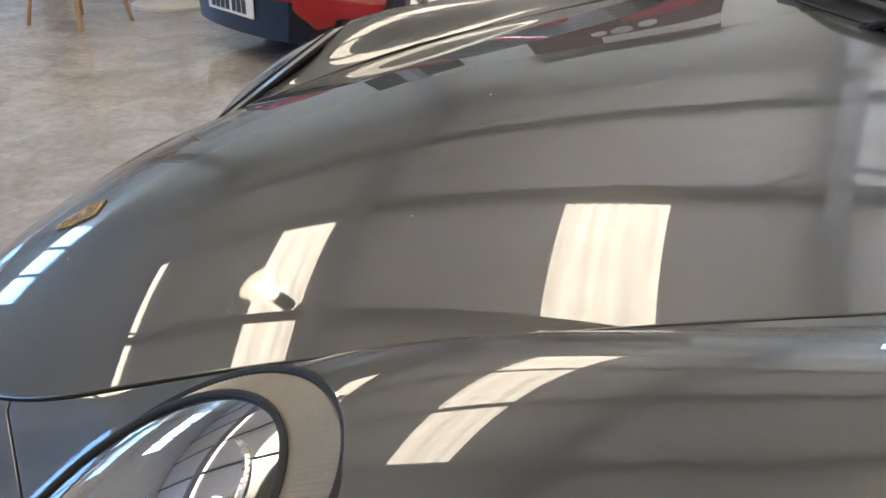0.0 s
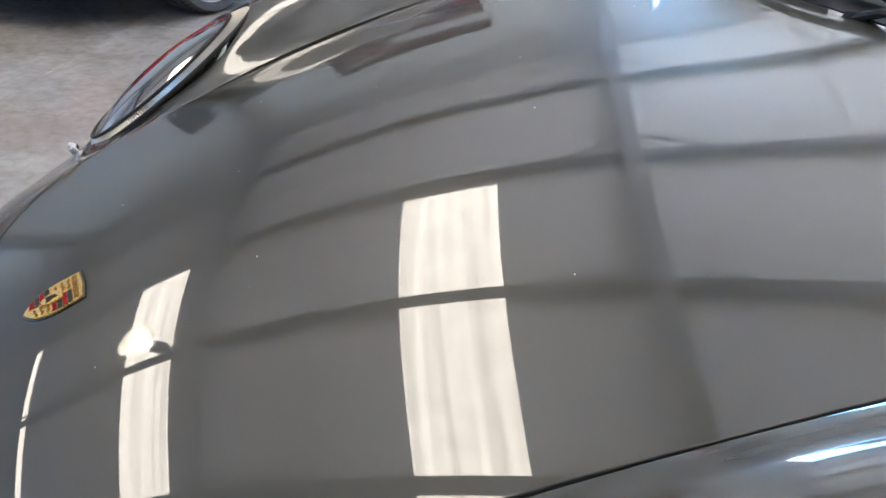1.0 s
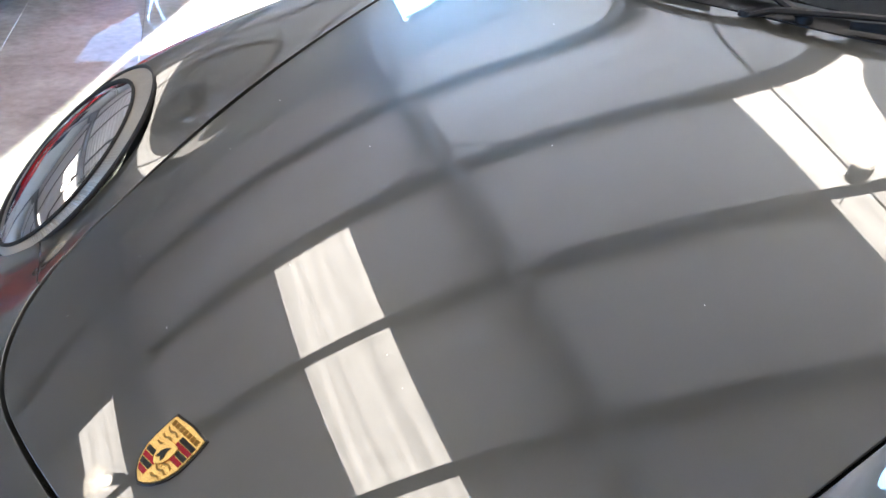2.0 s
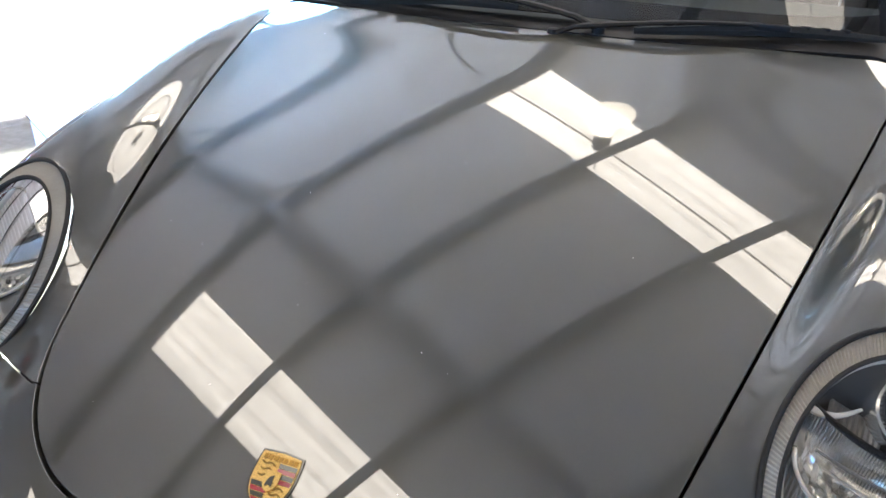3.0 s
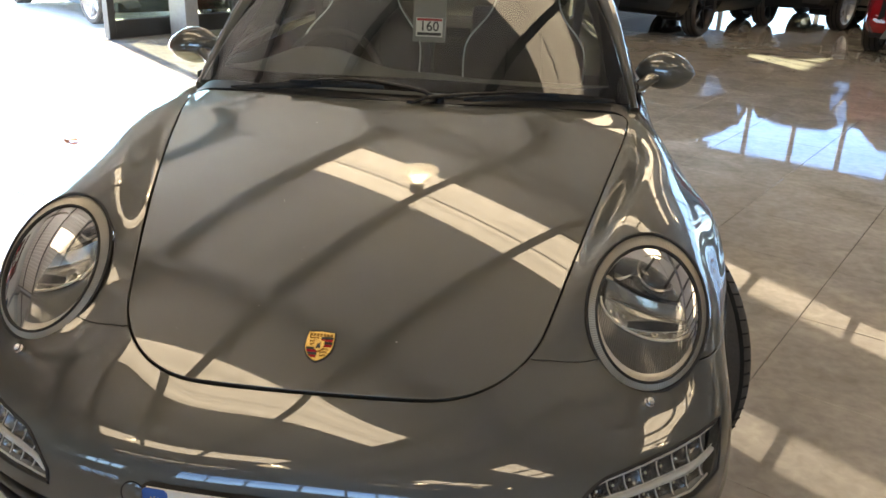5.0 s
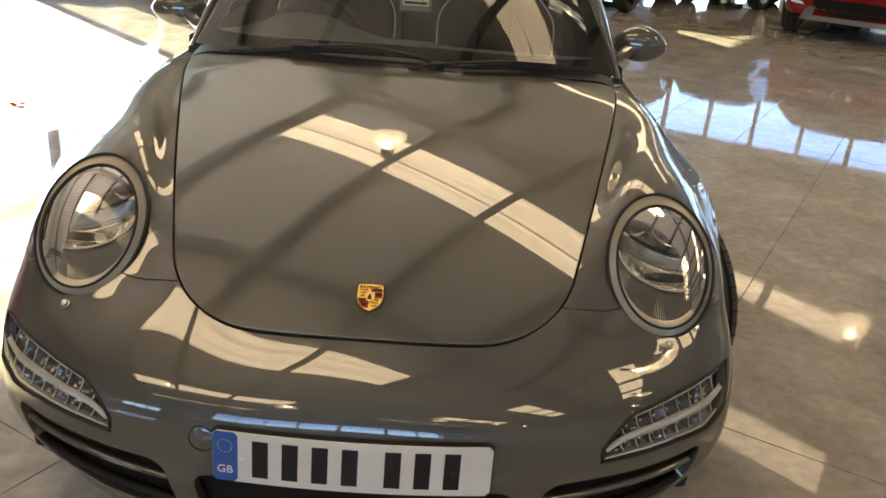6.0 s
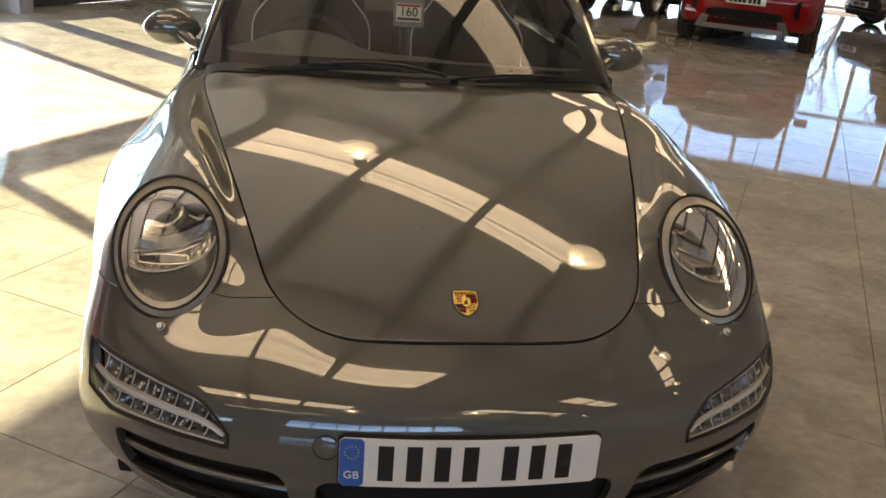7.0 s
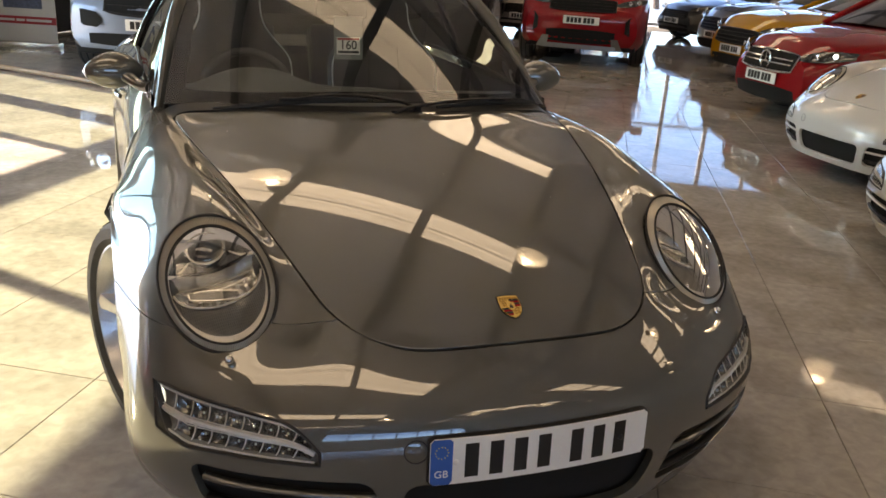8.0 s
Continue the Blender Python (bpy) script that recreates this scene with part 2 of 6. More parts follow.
    def panel(self, name, bm, faces, material, parent, lip=0.012, label="", roll=0.0012):
        """Takes faces out of bm into a panel of its own with turned-in edges."""
        la, lb = bm.verts.layers.float["a"], bm.verts.layers.float["b"]
        vs = list({v for f in faces for v in f.verts})
        num = {v: k for k, v in enumerate(vs)}
        a, b = np.array([v[la] for v in vs]), np.array([v[lb] for v in vs])
        P, N = self.at(self.G, a, b), self.at(self.N, a, b)
        N /= np.linalg.norm(N, axis=1, keepdims=True) + 1e-12
        out = bmesh.new()
        nv = [out.verts.new(p) for p in P]
        fs = set(faces)
        norms = [tuple(n) for n in N]
        rim = []
        for f in faces:
            q = [nv[num[v]] for v in f.verts]
            c = f.calc_center_median()
            want = Vector(N[num[f.verts[0]]])
            if f.normal.dot(want) < 0:
                q = q[::-1]
            out.faces.new(q)
            for e in f.edges:
                if sum(1 for g in e.link_faces if g in fs) == 1:
                    rim.append((num[e.verts[0]], num[e.verts[1]], P[num[e.verts[0]]] * 0.5 + P[num[e.verts[1]]] * 0.5 - np.array(c)))
        outw = {}
        for i, j, w in rim:
            t = P[j] - P[i]
            o = np.cross(t, N[i])
            o /= np.linalg.norm(o) + 1e-12
            if o @ w < 0:
                o = -o
            for k in (i, j):
                outw[k] = outw.get(k, 0) + o
        made = {}
        for k, o in outw.items():
            o = o / (np.linalg.norm(o) + 1e-12)
            o -= N[k] * (o @ N[k])
            steps = [(0, 0, 0.0), (roll * 0.7, roll * 0.35, 0.6), (roll, roll * 1.2, 1.0), (roll * 0.6, lip, 1.0)]
            ring = []
            for s, d, w in steps:
                ring.append(out.verts.new(P[k] + o * s - N[k] * d))
                m = N[k] * (1 - w) + o * w
                norms.append(tuple(m / np.linalg.norm(m)))
            made[k] = ring
        for i, j, w in rim:
            for s in range(3):
                q = [made[i][s], made[j][s], made[j][s + 1], made[i][s + 1]]
                fc = out.faces.new(q)
                fc.normal_update()
                o = outw[i]
                if fc.normal.dot(Vector(o * (1 if s else 0.3) + N[i] * (0.2 if s else 1))) < 0:
                    fc.normal_flip()
        bm.faces.ensure_lookup_table()
        return part(name, out, material, parent, label, normals=norms)


def smax(a, b, r):
    """The larger of a and b, rounded over r."""
    h = max(r - abs(a - b), 0.0) / r
    return max(a, b) + h * h * r * 0.25


def join(bm, other):
    me = bpy.data.meshes.new("tmp")
    other.to_mesh(me), other.free(), bm.from_mesh(me), bpy.data.meshes.remove(me)
    return bm



def lettering(name, text, size, material, parent, m, depth=0.0006, bold=0.0):
    """Raised words in the built-in font, centred on m."""
    cu = bpy.data.curves.new(name, "FONT")
    cu.body, cu.size, cu.align_x, cu.align_y, cu.extrude, cu.offset = text, size, "CENTER", "CENTER", depth, bold
    ob = bpy.data.objects.new(name, cu)
    me = bpy.data.meshes.new_from_object(ob)
    bpy.data.objects.remove(ob)
    me.transform(m)
    me.materials.append(material)
    out = new(name, me)
    out.parent = parent
    return out


def face(bm, way):
    """Turns all faces of an open sheet so that they look along way (a direction, or a function of place)."""
    bm.normal_update()
    for f in bm.faces:
        w = way(f.calc_center_median()) if callable(way) else Vector(way)
        if f.normal.dot(w) < 0:
            f.normal_flip()
    return bm

# ---- the hall: floor, roof, walls ----
ROOF_Z, ROOF_K = 5.35, 0.183                    # roof height at b = 0 and its rise along b
B_FRONT, B_BACK, A_NEAR, A_FAR = -7.8, 14.0, -14.0, 22.0


def roof_z(b):
    return ROOF_Z + ROOF_K * b


def tile_material():
    """Polished porcelain: cloudy patches, fine speckle and faint wear of the polish, running on from tile to tile."""
    m = mat("polished_tile", (0.370, 0.345, 0.318), 0.03, spec=0.42)
    nt = m.node_tree
    b, geo, oi = nt.nodes["Principled BSDF"], nt.nodes.new("ShaderNodeNewGeometry"), nt.nodes.new("ShaderNodeObjectInfo")

    def noise(scale, detail, warp=0.0):
        n = nt.nodes.new("ShaderNodeTexNoise")
        n.inputs["Scale"].default_value, n.inputs["Detail"].default_value, n.inputs["Distortion"].default_value = scale, detail, warp
        nt.links.new(geo.outputs["Position"], n.inputs["Vector"])
        return n.outputs[0]

    def rng_(value, lo, hi, a, z):
        k = nt.nodes.new("ShaderNodeMapRange")
        for q, w in enumerate((lo, hi, a, z)):
            k.inputs[q + 1].default_value = w
        nt.links.new(value, k.inputs[0])
        return k.outputs[0]

    def times(p, q):
        k = nt.nodes.new("ShaderNodeMath")
        k.operation = "MULTIPLY"
        nt.links.new(p, k.inputs[0]), nt.links.new(q, k.inputs[1])
        return k.outputs[0]

    tone = times(rng_(noise(3.2, 5.0, 0.8), 0.3, 0.7, 0.80, 1.18), rng_(noise(22.0, 6.0, 0.4), 0.3, 0.7, 0.86, 1.13))
    tone = times(tone, rng_(oi.outputs["Random"], 0, 1, 0.95, 1.05))
    hs = nt.nodes.new("ShaderNodeHueSaturation")
    hs.inputs["Color"].default_value = (0.370, 0.345, 0.318, 1)
    nt.links.new(tone, hs.inputs["Value"])
    nt.links.new(hs.outputs[0], b.inputs["Base Color"])
    nt.links.new(rng_(noise(6.0, 4.0), 0.35, 0.7, 0.015, 0.06), b.inputs["Roughness"])
    bump = nt.nodes.new("ShaderNodeBump")
    bump.inputs["Strength"].default_value, bump.inputs["Distance"].default_value = 0.004, 0.01
    nt.links.new(noise(2.2, 2.0), bump.inputs["Height"])
    nt.links.new(bump.outputs[0], b.inputs["Normal"])
    return m


TILE = tile_material()
JOINT = mat("grout", (0.15, 0.142, 0.13), 0.8, var=0.2, scale=5)
ROOFWHITE = mat("white_roof_sheet", (0.87, 0.87, 0.89), 0.45, var=0.05, scale=1.5)
PALESTEEL = mat("pale_grey_steel", (0.33, 0.34, 0.37), 0.45, var=0.1, scale=3)
STEEL = mat("grey_steel", (0.15, 0.155, 0.17), 0.45, var=0.1, scale=3)
WALLGREY = mat("grey_wall_panel", (0.58, 0.58, 0.59), 0.6, var=0.08, scale=2)
WALLDARK = mat("dark_wall_cladding", (0.55, 0.55, 0.555), 0.6, var=0.08, scale=2)
WALLPALE = mat("pale_plaster", (0.70, 0.69, 0.68), 0.7, var=0.04, scale=1.5, bump=0.03, bscale=90)
FRAME = mat("dark_window_frame", (0.05, 0.052, 0.055), 0.45, var=0.1, scale=8)
WHITEFRAME = mat("white_window_frame", (0.6, 0.6, 0.6), 0.45, var=0.06, scale=8)
PANE = glass("window_pane", (0.92, 0.95, 0.95))
TINTED = glass("tinted_front_pane", (0.75, 0.80, 0.715))
SMOKED = glass("end_wall_pane", (0.53, 0.575, 0.625))
SKYLIGHT = mat("translucent_skylight", (0.85, 0.82, 0.74), 0.5)


def weathered_glow(m, color, low, high):
    """Daylight through ribbed translucent sheet: streaks along the sheet and stains."""
    nt = m.node_tree
    tc, mp = nt.nodes.new("ShaderNodeTexCoord"), nt.nodes.new("ShaderNodeMapping")
    mp.vector_type = "TEXTURE"
    mp.inputs["Rotation"].default_value = (0, 0, -TURN)
    mp.inputs["Scale"].default_value = (5.0, 0.13, 5.0)
    n1, n2 = nt.nodes.new("ShaderNodeTexNoise"), nt.nodes.new("ShaderNodeTexNoise")
    n1.inputs["Scale"].default_value, n2.inputs["Scale"].default_value, n2.inputs["Detail"].default_value = 1.0, 5.0, 6.0
    nt.links.new(tc.outputs["Object"], mp.inputs[0])
    nt.links.new(mp.outputs[0], n1.inputs["Vector"])
    nt.links.new(tc.outputs["Object"], n2.inputs["Vector"])
    ad, mr = nt.nodes.new("ShaderNodeMath"), nt.nodes.new("ShaderNodeMapRange")
    ad.operation = "MULTIPLY_ADD"
    ad.inputs[1].default_value = 0.5
    nt.links.new(n2.outputs[0], ad.inputs[0])
    nt.links.new(n1.outputs[0], ad.inputs[2])
    mr.inputs[1].default_value, mr.inputs[2].default_value, mr.inputs[3].default_value, mr.inputs[4].default_value = 0.5, 1.0, low, high
    nt.links.new(ad.outputs[0], mr.inputs[0])
    b = nt.nodes["Principled BSDF"]
    b.inputs["Emission Color"].default_value = (*color, 1)
    nt.links.new(mr.outputs[0], b.inputs["Emission Strength"])


weathered_glow(SKYLIGHT, (1.0, 0.885, 0.70), 0.104, 0.182)
PAVING = mat("light_concrete_paving", (0.68, 0.67, 0.64), 0.85, var=0.15, scale=0.8, bump=0.2, bscale=40)

# ground: one sheet to the horizon, the paving outside and under the hall
g = bmesh.new()
bmesh.ops.create_grid(g, x_segments=1, y_segments=1, size=400)
g.transform(pose(0, 0, -0.03))
tagged(part("ground", g, PAVING), "sunlit pale concrete paving outside the hall", "ground", kind="structure")
g = bm_box(B_BACK - B_FRONT, A_FAR - A_NEAR, 0.02, HALL @ pose((B_FRONT + B_BACK) / 2, (A_NEAR + A_FAR) / 2, -0.0165))
tagged(part("floor", g, JOINT), "polished large-format tile floor with thin grey joints", "floor", kind="structure")
floor_ob = bpy.data.objects["floor"]

# roof sheeting: trapezoidal ribs across the purlins
def profile_sheet(a0, a1, b0, b1, pitch=0.167, depth=0.020):
    """Ribbed sheet: ribs run along b."""
    bm = bmesh.new()
    pts = []
    a = a0
    while a < a1:
        pts += [(a, 0), (a + pitch * 0.55, 0), (a + pitch * 0.65, depth), (a + pitch * 0.9, depth)]
        a += pitch
    P = [[hall(min(q, a1), b, roof_z(b) + h) for b in (b0, b1)] for q, h in pts]
    return bm_grid(P, bm=bm)


SKY_A = (-9.1, -5.06, -1.0, 4.25, 9.77, 14.5)
SKY_B = ((-4.42, 0.90), (4.80, 10.12))          # two bands of roof lights
edges = [A_NEAR] + [e for a in SKY_A for e in (a - 0.5, a + 0.5)] + [A_FAR]
cuts = [B_FRONT - 0.6] + [e for band in SKY_B for e in band] + [B_BACK + 0.5]
roof = bmesh.new()
for n, (p, q) in enumerate(zip(cuts, cuts[1:])):
    for k in range(0, len(edges), 2):
        if n % 2:
            join(roof, profile_sheet(edges[k], edges[k + 1], p, q))
    if n % 2 == 0:
        join(roof, profile_sheet(A_NEAR, A_FAR, p, q))
tagged(part("ceiling", roof, ROOFWHITE, smooth=False), "white ribbed metal roof sheeting seen from below", "ceiling", kind="structure")
for p, q in SKY_B:
    for a in SKY_A:
        n = 28
        P = [[hall(a - 0.5 + k / n, b, roof_z(b) + 0.012 + 0.022 * abs(math.sin(math.pi * k / 4)) ** 2) for b in np.linspace(p, q, 12)] for k in range(n + 1)]
        tagged(part("skylight", bm_grid(P), SKYLIGHT), "translucent ribbed roof light strip", "skylight", "roof lights", "structure")

# added unseen slab over the sheeting: blocks sky light leaking between the sheets
slab_mid = (B_FRONT + B_BACK) / 2
g = bm_box((B_BACK - B_FRONT + 2.0) * 1.02, A_FAR - A_NEAR + 0.6, 0.04, HALL @ pose(slab_mid, (A_NEAR + A_FAR) / 2, roof_z(slab_mid) + 0.09, 0, -math.degrees(math.atan(ROOF_K)), 0))
tagged(part("roof_deck", g, WALLGREY, smooth=False), "grey outer roof deck over the sheeting", "roof", kind="structure")

# purlins along a, rafters along b
P0, PS = -0.881, 1.848
for k in range(-3, 9):
    b = P0 + PS * k
    pu = bm_box(0.065, A_FAR - A_NEAR, 0.11, HALL @ pose(b, (A_NEAR + A_FAR) / 2, roof_z(b) - 0.062), 0.004, 1)
    bm_box(0.16, A_FAR - A_NEAR, 0.012, HALL @ pose(b + 0.05, (A_NEAR + A_FAR) / 2, roof_z(b) - 0.118), bm=pu)
    tagged(part("purlin", pu, STEEL, smooth=False), "grey steel roof purlin", "purlin", "purlins", "structure")
RAFT_A = (-8.6, -3.9, 0.81, 5.5, 10.2, 14.9)
slope = math.degrees(math.atan(ROOF_K))
for a in RAFT_A:
    length = (B_BACK - B_FRONT) / math.cos(math.radians(slope))
    mid = (B_FRONT + B_BACK) / 2
    ra = bmesh.new()
    M = HALL @ pose(mid, a, roof_z(mid) - 0.31, 0, -slope, 0)
    bm_box(length, 0.012, 0.26, M, bm=ra)
    for h in (-0.13, 0.13):
        bm_box(length, 0.16, 0.016, M @ pose(0, 0, h), bm=ra)
    # stays from the rafter's lower flange to the purlins
    for k in range(-3, 8):
        b = P0 + PS * k
        for s in (-1, 1):
            tube([hall(a + s * 0.06, b, roof_z(b) - 0.43), hall(a + s * 0.62, b, roof_z(b) - 0.12)], 0.024, 6, bm=ra)
    # haunch and post at the front
    bm_box(1.3, 0.16, 0.34, HALL @ pose(B_FRONT + 0.75, a, roof_z(B_FRONT + 0.7) - 0.62, 0, -slope - 12, 0), bm=ra)
    bm_box(0.30, 0.18, 3.6, HALL @ pose(B_FRONT + 0.28, a, 1.8), bm=ra)
    tagged(part("rafter", ra, PALESTEEL, smooth=False), "grey steel portal frame rafter with post", "beam", "rafters", "structure")

for a in (2.64, 4.12):
    tagged(part("conduit", tube([hall(a, b, roof_z(b) - 0.03) for b in (-7.5, 4.0)], 0.011 if a > 4 else 0.004, 6), STEEL), "thin grey conduit under the roof sheets", "conduit", kind="structure")

# high-bay lamps
LAMPGLOW = mat("lamp_glow", (1, 0.9, 0.75), emit=(1.0, 0.86, 0.62), power=2.8)
REFLECTOR = mat("prismatic_reflector", (0.85, 0.83, 0.78), 0.12, 0.0, var=0.1, scale=30, emit=(1.0, 0.88, 0.68), power=0.07, alpha=0.45)


def high_bay(place, top):
    o = thing("pendant_lamp", "lit bowl-shaped high-bay pendant lamp hanging from roof", "lamp", "high-bay lamps")
    o.location = place
    part("reflector", lathe([(0.05, 0.10), (0.10, 0.08), (0.17, 0.0), (0.215, -0.12), (0.235, -0.22), (0.228, -0.22), (0.16, -0.02), (0.05, 0.06)], 40), REFLECTOR, o, "prismatic clear bowl reflector")
    part("bulb", lathe([(0, 0.085), (0.035, 0.08), (0.062, 0.04), (0.056, -0.01), (0.03, -0.035), (0, -0.04)], 20), LAMPGLOW, o)
    part("gear_box", lathe([(0, 0.36), (0.07, 0.36), (0.085, 0.33), (0.085, 0.14), (0.06, 0.09), (0, 0.09)], 24), STEEL, o)
    part("hanger", tube([(0, 0, 0.35), (0, 0, top - place.z)], 0.006, 6), STEEL, o)
    return o


for a in (-4.10, 3.45, 11.2):
    for b in (-2.55, 0.74, 4.05, 7.35, 10.65):
        z = 3.98 + 0.19 * max(b - 0.74, 0)
        high_bay(hall(3.73 if (a, b) == (3.45, -2.55) else 3.16 if (a, b) == (3.45, 0.74) else a, b, z), roof_z(b) - 0.1)

# front wall with its glazing and the open doorway
def wall_front():
    A_OPEN = (1.3, 4.66)          # left of it a plain wall, right of it glass
    zt, zh = 2.31, 3.32
    w = bm_box(0.25, A_FAR - A_NEAR, roof_z(B_FRONT) - zh + 0.1, HALL @ pose(B_FRONT, (A_NEAR + A_FAR) / 2, (zh + roof_z(B_FRONT) + 0.1) / 2))
    wall = tagged(part("wall_front", w, WALLGREY, smooth=False), "grey panel over the glazed front with open doors", "wall", kind="structure")
    a = A_NEAR
    part("solid_panel", bm_box(0.24, A_OPEN[0] - A_NEAR, zh, HALL @ pose(B_FRONT, (A_NEAR + A_OPEN[0]) / 2, zh / 2)), WALLPALE, wall, "pale plastered wall panel")
    posts = [1.3, 3.0, 4.7, 6.5, 8.3, 10.1, 11.9, 13.7, 15.5, 17.3, A_FAR - 0.1]
    for q in posts:
        low = zt if A_OPEN[0] < q < A_OPEN[1] else 0.0
        bm = bm_box(0.10, 0.09, zh - low, HALL @ pose(B_FRONT, q, (zh + low) / 2), 0.004, 1)
        part("mullion", bm, FRAME, wall)
    for z, h in ((zt, 0.17), (zh - 0.04, 0.08)):
        part("transom", bm_box(0.098, A_FAR - A_OPEN[0] - 0.2, h, HALL @ pose(B_FRONT, (A_OPEN[0] + A_FAR) / 2, z), 0.004, 1), FRAME, wall)
    DARKWALL = mat("dark_wall_panel", (0.035, 0.036, 0.04), 0.6, var=0.1, scale=2)
    for p, q in zip(posts, posts[1:]):
        if p > 6.4:
            part("dark_panel", bm_box(0.06, q - p - 0.09, zt - 0.08, HALL @ pose(B_FRONT, (p + q) / 2, zt / 2 - 0.04), 0.004, 1), DARKWALL, wall)
        elif not A_OPEN[0] <= (p + q) / 2 <= A_OPEN[1]:
            part("bottom_rail", bm_box(0.096, q - p - 0.09, 0.20, HALL @ pose(B_FRONT, (p + q) / 2, 0.10), 0.004, 1), FRAME, wall)
            part("pane", bm_box(0.012, q - p - 0.06, zt - 0.2, HALL @ pose(B_FRONT, (p + q) / 2, zt / 2 + 0.1)), TINTED, wall)
        # two upper bays closed by added panels, to keep a sun patch off the floor
        if 6.4 < p < 8.5:
            part("dark_panel", bm_box(0.06, q - p - 0.09, zh - zt - 0.17, HALL @ pose(B_FRONT, (p + q) / 2, (zh + zt) / 2), 0.004, 1), DARKWALL, wall)
        else:
            part("pane", bm_box(0.012, q - p - 0.06, zh - zt - 0.1, HALL @ pose(B_FRONT, (p + q) / 2, (zh + zt) / 2)), TINTED, wall)
    part("threshold", bm_box(0.06, A_OPEN[1] - A_OPEN[0], 0.008, HALL @ pose(B_FRONT + 0.05, sum(A_OPEN) / 2, -0.001)), FRAME, wall)


wall_front()


def plain_wall(name, label, b0, a0, b1, a1, z1, bays, sill=0.0, head=3.4, glazing=PANE, body=None):
    """A wall between two places of the plan with a run of tall windows."""
    p, q = hall(a0, b0), hall(a1, b1)
    d = (q - p)
    L = d.length
    M = Matrix.Translation(p) @ Matrix.Rotation(math.atan2(d.y, d.x), 4, "Z")
    bulk = bm_box(L, 0.25, z1 - head, M @ pose(L / 2, 0, (z1 + head) / 2))
    if sill:
        bm_box(L, 0.25, sill, M @ pose(L / 2, 0, sill / 2), bm=bulk)
    w = tagged(part(name, bulk, body or WALLGREY, smooth=False), label, "wall", kind="structure")
    for k in range(bays + 1):
        x = min(max(L * k / bays, 0.06), L - 0.06)
        part("mullion", bm_box(0.11, 0.12, head - sill, M @ pose(x, 0, (head + sill) / 2), 0.004, 1), WHITEFRAME, w)
    for z in (sill + 0.05, (sill + head) / 2 + 0.5, head - 0.04):
        part("transom", bm_box(L - 0.1, 0.11, 0.08, M @ pose(L / 2, 0, z), 0.004, 1), WHITEFRAME, w)
    for k in range(bays):
        ob = part("pane", bm_box(L / bays - 0.11, 0.012, head - sill - 0.1, M @ pose(L * (k + 0.5) / bays, 0, (head + sill) / 2)), glazing, w)
        ob.visible_shadow = False
    return w


plain_wall("wall_far", "tall glazed end wall with pale frames", B_FRONT, A_FAR, B_BACK, A_FAR, 8.2, 18, 0.0, 4.3, SMOKED)
solid = bm_box(0.25, A_FAR - A_NEAR, 8.4, HALL @ pose(B_BACK, (A_NEAR + A_FAR) / 2, 4.2))
tagged(part("wall_back", solid, WALLDARK), "plain grey clad back wall of the hall", "wall", kind="structure")
plain_wall("wall_near", "dark near end wall with a low window band", B_FRONT, A_NEAR, -4.4, A_NEAR, 8.2, 3, 1.2, 2.5, SMOKED, body=WALLDARK)
solid = bm_box(3.6, 0.25, 8.4, HALL @ pose(-2.6, A_NEAR, 4.2))
tagged(part("wall_pier", solid, WALLDARK), "plain dark pier of the near end wall", "wall", kind="structure")
plain_wall("wall_end", "dark near end wall with tall windows", -0.8, A_NEAR, B_BACK, A_NEAR, 8.2, 8, 1.9, 4.6, SMOKED, body=WALLDARK)
# ---- the grey sports coupe: nose at y = 0, facing -y ----
# character lines from the middle out; rows: lip, lower, mid, nose, lid edge, badge, then rearward to the cowl
LINE_MIDDLE = [(0, .075, .135), (0, .030, .25), (0, .020, .37), (0, .044, .474), (0, .165, .562), (0, .285, .638), (0, .60, .752), (0, .93, .820), (0, 1.15, .852), (0, 1.37, .876)]
LINE_LID = [(.24, .085, .135), (.24, .042, .25), (.24, .031, .37), (.24, .058, .472), (.235, .184, .562), (.235, .302, .628), (.28, .61, .738), (.31, .94, .806), (.33, 1.18, .841), (.35, 1.41, .868)]
LINE_SEAM = [(.46, .145, .135), (.465, .100, .25), (.46, .086, .37), (.445, .117, .468), (.405, .245, .562), (.418, .325, .603), (.497, .62, .697), (.58, .94, .769), (.64, 1.20, .812), (.68, 1.54, .838)]
LINE_LAMP = [(.615, .232, .14), (.635, .182, .25), (.628, .165, .37), (.600, .198, .462), (.54, .285, .543), (.52, .385, .597), (.558, .605, .738), (.635, .95, .792), (.68, 1.22, .823), (.705, 1.57, .834)]
LINE_CREST = [(.725, .325, .145), (.758, .280, .25), (.752, .264, .37), (.730, .290, .462), (.667, .350, .545), (.648, .46, .665), (.650, .635, .764), (.705, .95, .808), (.734, 1.22, .827), (.746, 1.60, .828)]
LINE_SHOULDER = [(.80, .44, .15), (.834, .395, .25), (.832, .383, .37), (.810, .388, .465), (.775, .432, .56), (.775, .51, .632), (.762, .65, .715), (.795, .96, .752), (.798, 1.24, .772), (.785, 1.60, .776)]
LINE_SIDE = [(.82, .54, .16), (.856, .52, .25), (.857, .515, .37), (.848, .53, .465), (.832, .56, .55), (.832, .62, .605), (.838, .75, .65), (.860, .965, .705), (.858, 1.25, .66), (.852, 1.52, .60)]
LINE_ARCH = [(.80, .61, .17), (.85, .615, .25), (.86, .620, .35), (.865, .635, .43), (.867, .665, .50), (.868, .705, .555), (.870, .79, .627), (.872, .965, .680), (.866, 1.26, .54), (.845, 1.42, .17)]



